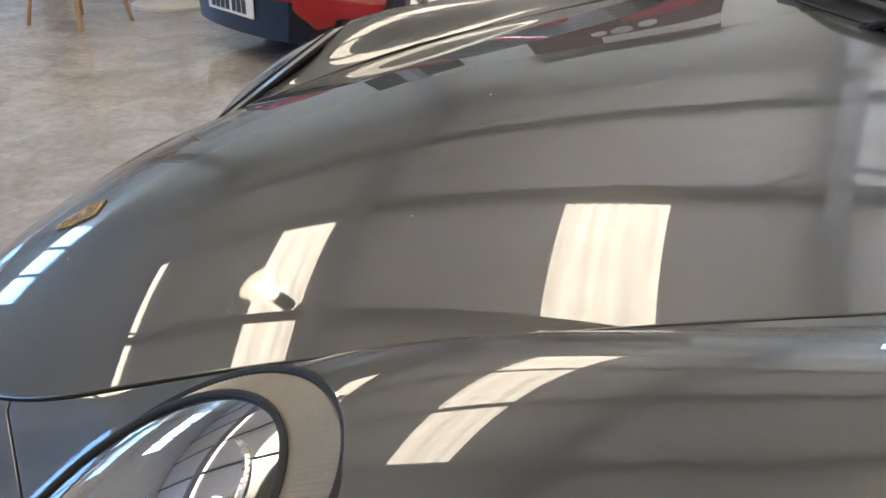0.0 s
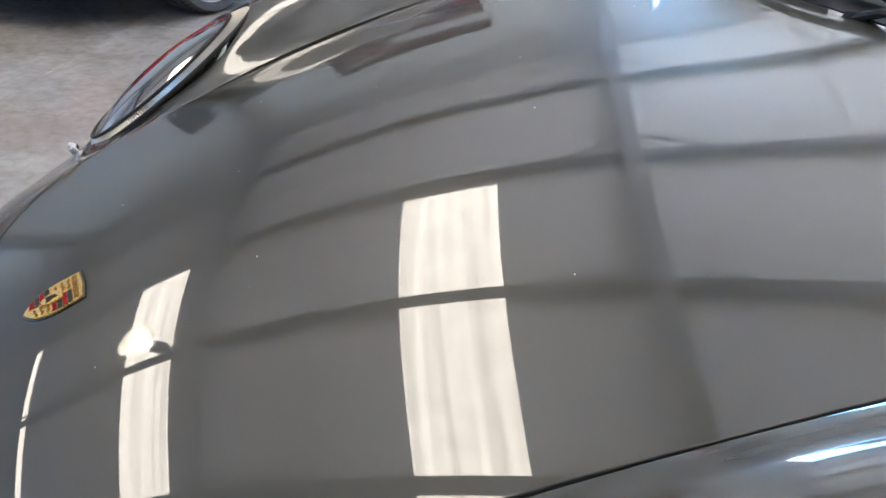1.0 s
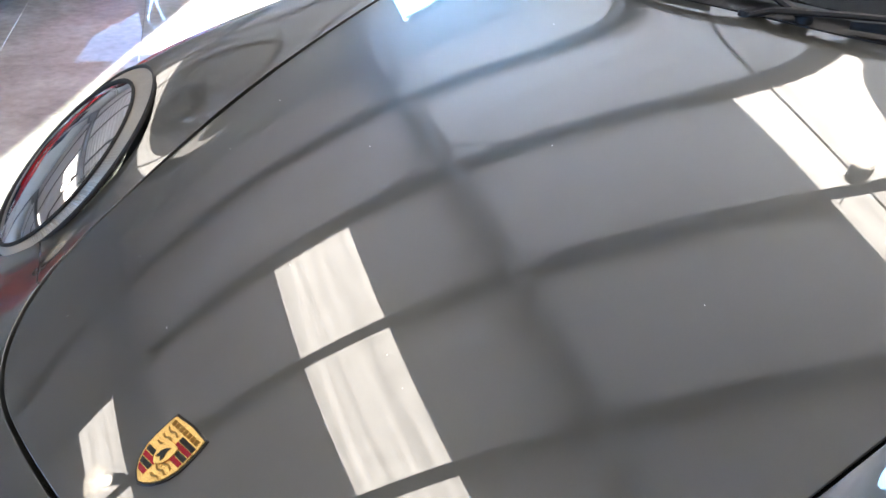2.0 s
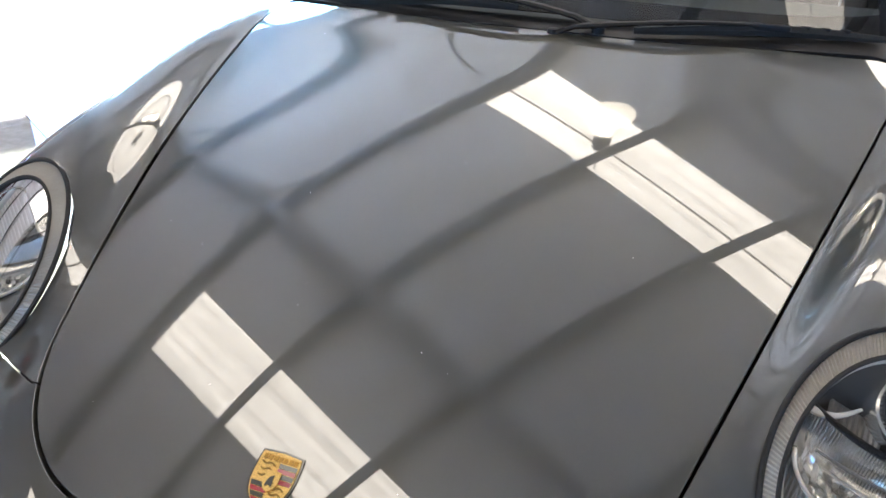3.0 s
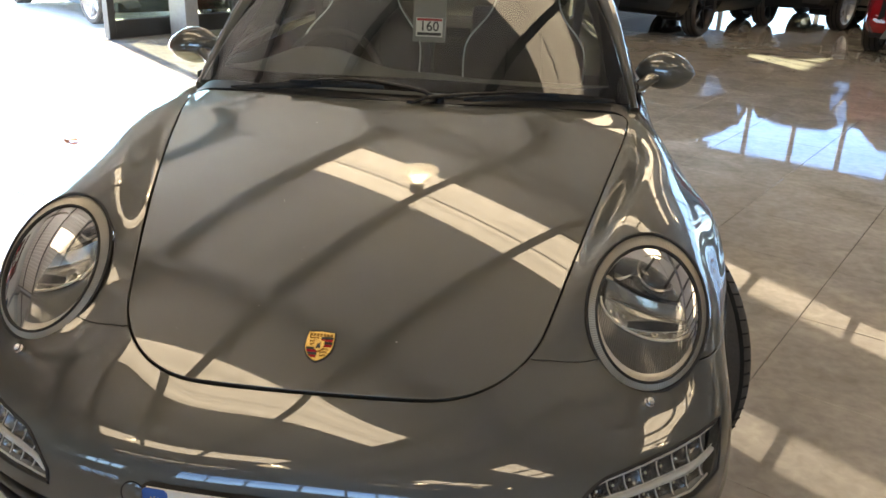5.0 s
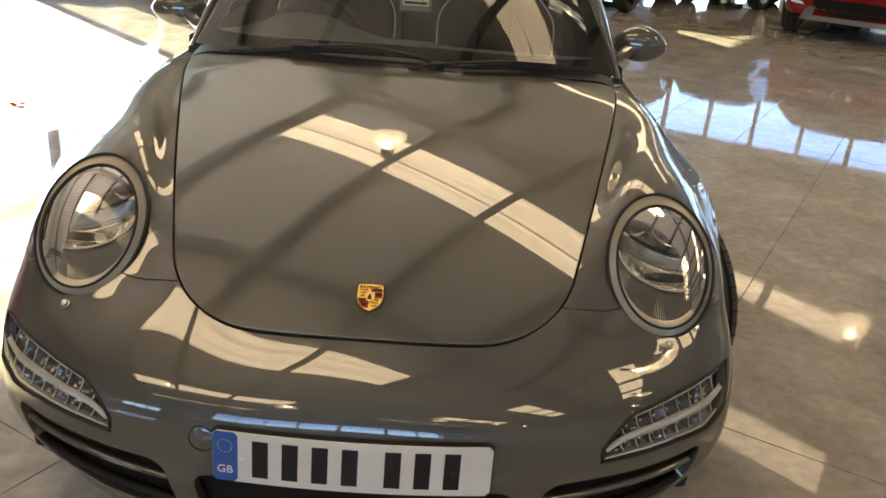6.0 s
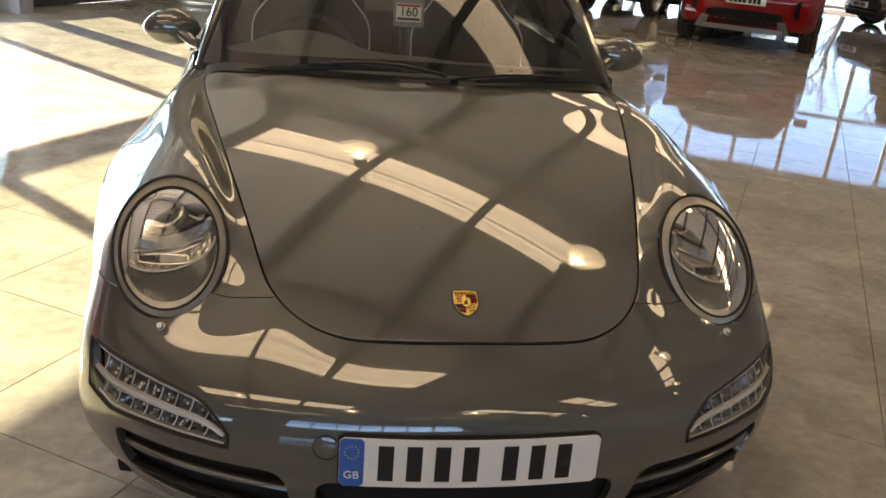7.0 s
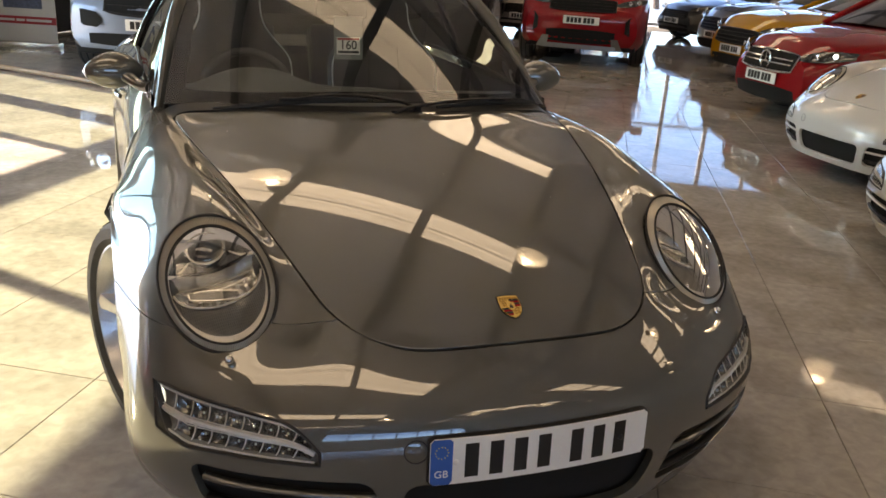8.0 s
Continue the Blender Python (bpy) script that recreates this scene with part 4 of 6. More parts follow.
GOLDDARK = mat("badge_dark_gold", (0.25, 0.14, 0.03), 0.35, 0.8)
LEDCUP = mat("led_cup", (0.176, 0.176, 0.173), 0.16, 0.85, var=0.4, scale=120)
LEDBAR = mat("frosted_bar", (0.82, 0.80, 0.74), 0.35, 0.0, var=0.08, scale=60)
LEDCHIP = mat("led_chip", (0.75, 0.75, 0.6), 0.3)
TRAY = mat("lamp_tray", (0.55, 0.55, 0.53), 0.25, 0.55, var=0.25, scale=90)


def daylight_lamp(parent, s):
    """Slim daytime lamp in the bumper: two rows of cups, a frosted bar between, clear cover."""
    lamp = new("daytime_lamp")
    lamp.parent = parent
    lamp["label"] = "clear daytime running lamp with two rows of LEDs"

    def top(x):
        return 0.450 + 0.09 * (x - 0.555) - 8.0 * max(0.555 - x, 0) ** 2

    def low(x):
        return 0.371 - 0.10 * max(x - 0.66, 0) + 0.45 * max(x - 0.735, 0)

    def at(q, r, inset):
        """q along from the inner tip, r from the lower to the upper edge."""
        x = 0.480 + 0.310 * q
        z = low(x) + (top(x) - low(x)) * r
        p, n = bumper_point(s * x, z, inset)
        return p

    qs = np.linspace(0.0, 1.0, 28)
    ring = [at(q, 0, -0.001) for q in qs] + [at(1.0, r, -0.001) for r in (0.3, 0.6)] + [at(q, 1, -0.001) for q in qs[::-1]] + [at(0, r, -0.001) for r in (0.66, 0.33)]
    part("seal", tube(ring, 0.0032, 8, closed=True), RUBBER, lamp)
    P = [[at(q, r, 0.001 - 0.004 * math.sin(math.pi * r)) for r in np.linspace(0.02, 0.98, 7)] for q in qs]
    ob = part("clear_cover", face(bm_grid(P), lambda p: bumper_point(p.x, p.z)[1]), LENS, lamp)
    ob.visible_shadow = False
    P = [[at(q, r, 0.006 + 0.024 * min(1, 5 * min(r, 1 - r))) for r in np.linspace(0, 1, 9)] for q in qs]
    part("tray", face(bm_grid(P), lambda p: bumper_point(p.x, p.z)[1]), TRAY, lamp)
    for r, wide in ((0.06, 0.0024), (0.94, 0.0024), (0.44, 0.0012), (0.60, 0.0012)):
        part("bright_strip", tube([at(q, r, 0.007) for q in qs[1:-1]], wide, 6), LEDBAR, lamp)
    part("frosted_bar", tube([at(q, 0.52, 0.007) for q in qs[1:-1]], 0.0056, 8), LEDBAR, lamp)
    for row, r in enumerate((0.29, 0.74)):
        for k in range(8):
            q = 0.10 + 0.105 * k
            p, n = bumper_point(s * (0.480 + 0.310 * q), 0.41)
            c = at(q, r, 0.022)
            M = Matrix.Translation(c) @ n.to_track_quat("Z", "Y").to_matrix().to_4x4()
            cell = [[at(q + 0.047 * u - 0.014 * v, r + 0.150 * v, 0.012 + 0.012 * (1 - u * u) * (1 - 0.6 * v * v)) for v in np.linspace(-1, 1, 5)] for u in np.linspace(-1, 1, 6)]
            cup = part("led_cup", face(bm_grid(cell), n), LEDCUP, lamp, smooth=False)
            part("led", bm_box(0.005, 0.005, 0.003, M, 0.001, 1), LEDCHIP, cup)
            part("divider", tube([at(q + 0.051 - 0.016 * v + 0.006 * v * v, r + 0.165 * v, 0.0095) for v in np.linspace(-1, 1, 6)], 0.0013, 5), LEDBAR, cup)
    return lamp


def number_plate(parent):
    pl = new("number_plate")
    pl.parent = parent
    pl["label"] = "white number plate with blue band on black holder"

    def at(x, z, out):
        return Vector((x, 0.006 + 0.22 * x * x + 0.06 * (z - 0.33) - out, z))

    def sheet(x0, x1, z0, z1, out, thick, material, name, n=14, r=0.008):
        bm = bmesh.new()
        xs = np.linspace(x0, x1, n)
        F = []
        for x in xs:
            cut = max(0, r - min(x - x0, x1 - x)) if r else 0
            d = r - math.sqrt(max(r * r - cut * cut, 0)) if r else 0
            F.append([at(x, z0 + d, out), at(x, z1 - d, out)])
        B = [[p + Vector((0, thick, 0)) for p in row] for row in F]
        bm_grid(F, bm=bm)
        bm_grid(B, bm=bm, flip=True)
        for row, back in ((0, 0), (1, 1)):
            bm_grid([[F[k][row], B[k][row]] for k in range(n)], bm=bm)
        for k in (0, -1):
            bm_grid([[F[k][0], B[k][0]], [F[k][1], B[k][1]]], bm=bm)
        bmesh.ops.remove_doubles(bm, verts=bm.verts[:], dist=1e-6)
        bmesh.ops.recalc_face_normals(bm, faces=bm.faces[:])
        return part(name, bm, material, pl)

    sheet(-0.264, 0.258, 0.332, 0.438, 0.0, 0.003, PLATEWHITE, "plate_sheet", 60)
    sheet(-0.2665, 0.2605, 0.3295, 0.4405, -0.003, 0.010, BLACK, "plate_holder", 40, 0.008)
    sheet(-0.2635, -0.216, 0.3325, 0.4375, 0.0006, 0.0006, BLUE, "blue_band", 8, 0.007)
    x = -0.196
    for k in range(7):
        sheet(x + 0.007, x + 0.037, 0.346, 0.424, 0.0009, 0.0006, INK, "bar", 6, 0.0)
        x += 0.0555 + (0.024 if k == 3 else 0)
    up = pose(0, 0, 0, 90, 0, -5)
    for k in range(12):
        w = 2 * math.pi * k / 12
        p = at(-0.240 + 0.0135 * math.cos(w), 0.408 + 0.0135 * math.sin(w), 0.0014)
        part("star", lathe([(0.0014, 0), (0.0014, 0.0006), (0, 0.0006)], 6, Matrix.Translation(p) @ up), YELLOW, pl)
    lettering("country_letters", "GB", 0.024, PLATEWHITE, pl, Matrix.Translation(at(-0.240, 0.357, 0.0012)) @ pose(0, 0, 0, 90, 0, -6))
    for x in (-0.209,):
        p = at(x, 0.384, 0.001)
        part("screw_cap", lathe([(0.0068, 0), (0.0066, 0.0025), (0.004, 0.0045), (0, 0.005)], 16, Matrix.Translation(p) @ up), PLATEWHITE, pl)
    part("screw_cap", lathe([(0.0068, 0), (0.0066, 0.0025), (0.004, 0.0045), (0, 0.005)], 16, Matrix.Translation(at(0.186, 0.384, 0.0015)) @ up), INK, pl)


YELLOW = mat("star_yellow", (0.75, 0.6, 0.05), 0.4)

crest(car)
number_plate(car)
for s in (1, -1):
    daylight_lamp(car, s)
    # lamp washers
    p, n = Vector((s * 0.636, 0.297, 0.531)), Vector((s * 0.25, -0.62, 0.74)).normalized()
    M = Matrix.Translation(p) @ n.to_track_quat("Z", "Y").to_matrix().to_4x4()
    part("lamp_washer", lathe([(0.0, 0.009), (0.004, 0.0085), (0.0072, 0.006), (0.008, 0.001), (0.010, -0.001), (0.010, -0.012)], 20, M), CHROME, car)
    # blades in the side intakes
    for z, dz in ((0.287, 0.006), (0.222, 0.004)):
        pts = []
        for q in np.linspace(0, 1, 16):
            b, n = bumper_point(s * (0.352 + 0.355 * q), z + dz * q, 0.012)
            pts.append(b)
        part("intake_blade", tube(pts, 0.011, 10, flat=0.75), PAINT if z > 0.25 else BLACK, car)
    P = []
    for q in np.linspace(0, 1, 14):
        P.append([bumper_point(s * (0.34 + 0.37 * q), z, 0.075 - 0.03 * q)[0] for z in np.linspace(0.18, 0.345, 5)])
    part("intake_duct", bm_grid(P), GAP, car)
# towing-eye cap
p, n = bumper_point(-0.289, 0.405, 0.0)
M = Matrix.Translation(p) @ n.to_track_quat("Z", "Y").to_matrix().to_4x4()
part("towing_cap", lathe([(0, 0.0006), (0.0225, 0.0004), (0.0245, -0.001)], 32, M), PAINT, car)
part("towing_cap_joint", tube([M @ Vector((0.0252 * math.cos(w), 0.0252 * math.sin(w), 0.0002)) for w in np.linspace(0, 2 * math.pi, 41)[:-1]], 0.0011, 6, closed=True), GAP, car)
# middle intake: dark duct
P = [[bumper_point(x, z, 0.05)[0] for z in np.linspace(0.165, 0.335, 5)] for x in np.linspace(-0.34, 0.34, 14)]
part("intake_duct", bm_grid(P), GAP, car)

# ---- glass house ----
PILLARBLACK = mat("black_glass_border", (0.008, 0.008, 0.009), 0.12, coat=0.6)
HEADLINER = mat("grey_headlining", (0.16, 0.16, 0.165), 0.85, var=0.08, scale=20)
TRIM = mat("dark_trim", (0.02, 0.021, 0.023), 0.6, var=0.2, scale=14, bump=0.12, bscale=220)


def screen_point(a, b, out=0.0):
    """The windscreen: a across from -1 to 1, b from foot to head."""
    foot = Vector((0.705 * a, 1.367 + 0.186 * abs(a) ** 2.64, 0.896 - 0.039 * a * a))
    head = Vector((0.575 * a, 2.055 + 0.083 * a * a, 1.268 - 0.031 * a * a))
    n = Vector((0.35 * a, -0.50, 0.80)).normalized()
    return foot.lerp(head, b) + n * (0.0096 * math.sin(math.pi * b) + out)


ga, gb = np.linspace(-1, 1, 41), np.linspace(0, 1, 25)
ob = part("windscreen", face(bm_grid([[screen_point(a, b) for b in gb] for a in ga]), (0, -0.5, 0.8)), WINDSCREEN, car, "clear raked windscreen")
ob.visible_shadow = False
# black ceramic border inside the glass
bord = bmesh.new()
bm_grid([[screen_point(a, b, -0.003) for b in np.linspace(0.0, 0.075 + 0.05 * abs(a) ** 6, 4)] for a in ga], bm=bord)
for s in (-1, 1):
    bm_grid([[screen_point(s * a, b, -0.003) for b in gb] for a in np.linspace(0.915, 1.0, 4)], bm=bord)
bm_grid([[screen_point(a, b, -0.003) for b in np.linspace(0.94, 1.0, 3)] for a in ga], bm=bord)
part("glass_border", bord, PILLARBLACK, car)
part("scuttle", bm_grid([[Vector((x, 1.27 + 0.40 * max(abs(x) - 0.1, 0) ** 2 + q * (0.16 + 0.05 * x * x), lid_height(x * 0.9, 1.25) - 0.012 + 0.02 * q)) for q in np.linspace(0, 1, 4)] for x in np.linspace(-0.70, 0.70, 29)]), TRIM, car, "black plastic scuttle panel")

# roof, rear glass, engine lid
def loft(rows, n, m, material, name, flip=False, label=""):
    """Sheet through rows of places; each row from the middle out, mirrored."""
    R = []
    for row in rows:
        full = [(-x, y, z) for x, y, z in row[:0:-1]] + list(row)
        R.append(spline(full, m))
    R = np.array(R)
    G = np.stack([spline(R[:, k], n) for k in range(m)], 1)
    return part(name, face(bm_grid(G), (0, 0.3, 1) if not flip else (0, -0.3, -1)), material, car, label)


ROOF = [[(0, 2.055, 1.268), (.33, 2.095, 1.258), (.575, 2.17, 1.233)], [(0, 2.45, 1.306), (.33, 2.45, 1.296), (.575, 2.45, 1.255)], [(0, 2.80, 1.297), (.33, 2.80, 1.285), (.575, 2.80, 1.242)], [(0, 3.08, 1.245), (.33, 3.08, 1.232), (.575, 3.08, 1.190)]]
REARGLASS = [[(0, 3.08, 1.245), (.33, 3.08, 1.232), (.575, 3.08, 1.190)], [(0, 3.40, 1.145), (.33, 3.40, 1.13), (.585, 3.40, 1.085)], [(0, 3.75, 1.00), (.33, 3.74, .985), (.60, 3.70, .945)]]
DECK = [[(0, 3.75, 1.00), (.33, 3.74, .985), (.60, 3.70, .945)], [(0, 4.05, .90), (.33, 4.03, .885), (.62, 3.95, .85)], [(0, 4.34, .78), (.33, 4.31, .77), (.57, 4.20, .755)]]
loft(ROOF, 20, 25, PAINT, "roof")
loft([[(x, y, z - 0.03) for x, y, z in row] for row in ROOF], 14, 17, HEADLINER, "headlining")
ob = loft(REARGLASS, 16, 25, SIDEGLASS, "rear_window")
ob.visible_shadow = False
loft(DECK, 16, 25, PAINT, "engine_lid")
for s in (1, -1):
    pillar = [(s * .722, 1.585, .828), (s * .690, 1.74, .955), (s * .635, 1.96, 1.125), (s * .580, 2.17, 1.228), (s * .575, 2.45, 1.252), (s * .575, 2.80, 1.240), (s * .578, 3.08, 1.190), (s * .592, 3.40, 1.085), (s * .610, 3.70, .945)]
    part("roof_rail", tube(spline(pillar, 60), [0.017 + 0.012 * min(1, k / 20) for k in range(60)], 10, flat=1.2), PAINT, car)
    wl = [(.732, 1.62, .826), (.752, 1.85, .862), (.765, 2.2, .892), (.770, 2.6, .908), (.765, 3.0, .915), (.74, 3.33, .915), (.66, 3.70, .925)]
    up = [(.715, 1.63, .850), (.652, 1.88, 1.07), (.585, 2.2, 1.225), (.583, 2.6, 1.240), (.590, 3.0, 1.195), (.605, 3.3, 1.105), (.625, 3.68, .945)]
    W, U = spline(wl, 30), spline(up, 30)
    side = [[Vector((s * (w[0] + (u[0] - w[0]) * q + 0.02 * math.sin(math.pi * q)), w[1] + (u[1] - w[1]) * q, w[2] + (u[2] - w[2]) * q)) for q in np.linspace(0, 1, 7)] for w, u in zip(W, U)]
    ob = part("side_window", face(bm_grid(side[4:24]), (s, 0, 0.3)), SIDEGLASS, car)
    ob.visible_shadow = False
    part("window_frame", tube([r[0] for r in side[2:28]], 0.008, 6), RUBBER, car)
    part("rear_quarter_pillar", bm_grid(side[23:]), PAINT, car)
    part("door_pillar", tube([r for r in side[15]], 0.020, 8), PILLARBLACK, car)
    part("mirror_triangle", bm_grid([[p for p in row] for row in side[:5]]), PILLARBLACK, car)

# flanks behind the front wings
WAIST = [(.732, 1.60, .822), (.762, 2.0, .878), (.770, 2.6, .906), (.765, 3.0, .913), (.74, 3.33, .912), (.66, 3.70, .925), (.60, 4.05, .84), (.50, 4.30, .755)]
HIP = [(.785, 1.60, .776), (.812, 2.0, .80), (.832, 2.6, .81), (.868, 3.0, .82), (.888, 3.33, .805), (.85, 3.75, .775), (.75, 4.10, .72), (.62, 4.36, .66)]
FLANK = [(.852, 1.52, .60), (.850, 2.0, .58), (.852, 2.6, .58), (.888, 2.97, .60), (.905, 3.33, .715), (.882, 3.72, .60), (.78, 4.15, .56), (.64, 4.41, .52)]
SILL = [(.845, 1.42, .17), (.835, 2.0, .16), (.835, 2.6, .16), (.885, 2.95, .30), (.906, 3.33, .695), (.885, 3.70, .34), (.77, 4.15, .24), (.62, 4.39, .24)]
for s in (1, -1):
    sh = Sheet([[(s * x, y, z) for x, y, z in line] for line in (WAIST, HIP, FLANK, SILL)], 40, 120, smooth=3, mirror=False)
    if sh.N[20, 30][0] * s < 0:
        sh.N = -sh.N
    m = sh.mesh()
    rear = {f for f in sh.cut(m, lambda p: (2.62 + 0.12 * (0.9 - p.z)) - p.y)}
    door = [f for f in m.faces if f not in rear]
    part_door = sh.panel("door", m, door, PAINT, car)
    sh.panel("rear_wing", m, list(rear), PAINT, car)
    m.free()
    part("door_handle", tube([(s * 0.853, 2.38, 0.74), (s * 0.868, 2.42, 0.745), (s * 0.868, 2.52, 0.745), (s * 0.853, 2.56, 0.74)], 0.010, 8), PAINT, part_door)
    part("sill_skirt", tube([(s * 0.80, 1.34, .16), (s * 0.80, 2.0, .15), (s * 0.80, 2.95, .16)], 0.05, 8), BLACK, car)
rear = [[(0, 4.34, .78), (.33, 4.31, .77), (.57, 4.20, .755)], [(0, 4.42, .66), (.35, 4.39, .66), (.62, 4.30, .66)], [(0, 4.43, .50), (.35, 4.41, .50), (.64, 4.33, .50)], [(0, 4.39, .24), (.35, 4.37, .24), (.62, 4.30, .24)]]
loft(rear, 16, 25, PAINT, "rear_bumper")
part("underbody", bm_box(1.5, 3.9, 0.10, pose(0, 2.25, 0.20), 0.03), BLACK, car)
part("cabin_floor", bm_box(1.4, 2.0, 0.04, pose(0, 2.5, 0.30)), TRIM, car)
part("bulkhead", bm_box(1.40, 0.05, 0.55, pose(0, 1.55, 0.55)), TRIM, car)

# door mirrors
def door_mirror(s):
    o = new("door_mirror")
    o.parent = car
    P = []
    for q in np.linspace(0, 1, 20):
        w = q * math.pi
        wide = 0.092 * (math.sin(w) ** 0.62 if 0 < q < 1 else 0.001)
        x = -0.105 + 0.21 * q
        ring = []
        for k in range(24):
            v = 2 * math.pi * k / 24
            y = math.cos(v) * wide * (0.62 if math.cos(v) < 0 else 0.40)
            z = math.sin(v) * wide * (0.80 if math.sin(v) > 0 else 0.66)
            ring.append(Vector((x, y + 0.02 * (q - 0.5), z - 0.012 * (q - 0.5))))
        P.append(ring)
    body = bm_grid(P, closed_v=True)
    bmesh.ops.remove_doubles(body, verts=body.verts[:], dist=0.0005)
    bmesh.ops.recalc_face_normals(body, faces=body.faces[:])
    M = pose(s * 0.862, 1.925, 0.906, 0, -4 * s, -10 * s)
    body.transform(M @ Matrix.Diagonal((s, 1, 1, 1)))
    bmesh.ops.recalc_face_normals(body, faces=body.faces[:])
    part("mirror_shell", body, PAINT, o)
    part("mirror_glass", lathe([(0, 0.0), (0.07, 0.0), (0.074, -0.004)], 28, M @ pose(0.005 * s, 0.036, 0, -90, 0, 0) @ Matrix.Diagonal((1.2, 0.8, 1, 1))), CHROME, o)
    part("mirror_arm", tube(spline([(s * 0.735, 1.80, 0.868), (s * 0.765, 1.835, 0.868), (s * 0.80, 1.875, 0.885), (s * 0.83, 1.91, 0.90)], 14), [0.030, 0.029, 0.028, 0.027, 0.026, 0.025, 0.025, 0.025, 0.026, 0.027, 0.028, 0.03, 0.032, 0.034], 12, flat=0.75), PAINT, o)
    part("mirror_foot", bm_box(0.03, 0.10, 0.05, pose(s * 0.733, 1.80, 0.858, 0, 0, 0), 0.01), BLACK, o)


for s in (1, -1):
    door_mirror(s)

# wipers: an arm and a blade each, parked along the foot of the glass
def wiper(run):
    """run: places (across, up) on the glass from the pivot to the tip."""
    o = new("wiper")
    o.parent = car
    ab = spline([(a, b, 0) for a, b in run], 30)
    foot = screen_point(ab[0][0], ab[0][1], 0.004)
    blade = [screen_point(a, b, 0.012) for a, b, _ in ab[7:]]
    part("wiper_blade", tube(blade, [0.0035 + 0.0045 * math.sin(math.pi * q) ** 0.6 for q in np.linspace(0.02, 0.98, 23)], 6, flat=1.5), RUBBER, o)
    arm = [foot] + [screen_point(a, b + 0.004, 0.020 + 0.010 * math.sin(k / 16 * math.pi)) for k, (a, b, _) in enumerate(ab[2:18])]
    part("wiper_arm", tube(arm, [0.011 - 0.005 * q for q in np.linspace(0, 1, 17)], 8, flat=0.6), BLACK, o)
    part("arm_cover", bm_box(0.10, 0.014, 0.012, Matrix.Translation(screen_point(ab[17][0], ab[17][1], 0.022)), 0.004, 2), BLACK, o)
    part("pivot_cap", lathe([(0, 0.010), (0.011, 0.009), (0.014, 0.0), (0.014, -0.03)], 18, Matrix.Translation(foot)), BLACK, o)
    for q in (12, 14, 16, 18):
        part("blade_clip", bm_box(0.020, 0.008, 0.008, Matrix.Translation(blade[q] + Vector((0, 0, 0.008))), 0.002, 1), BLACK, o)


wiper([(0.158, -0.045), (-0.128, -0.004), (-0.395, -0.006), (-0.592, -0.030), (-0.78, -0.050)])
wiper([(0.037, -0.075), (0.287, -0.042), (0.577, -0.002), (0.75, 0.004), (0.91, -0.002)])

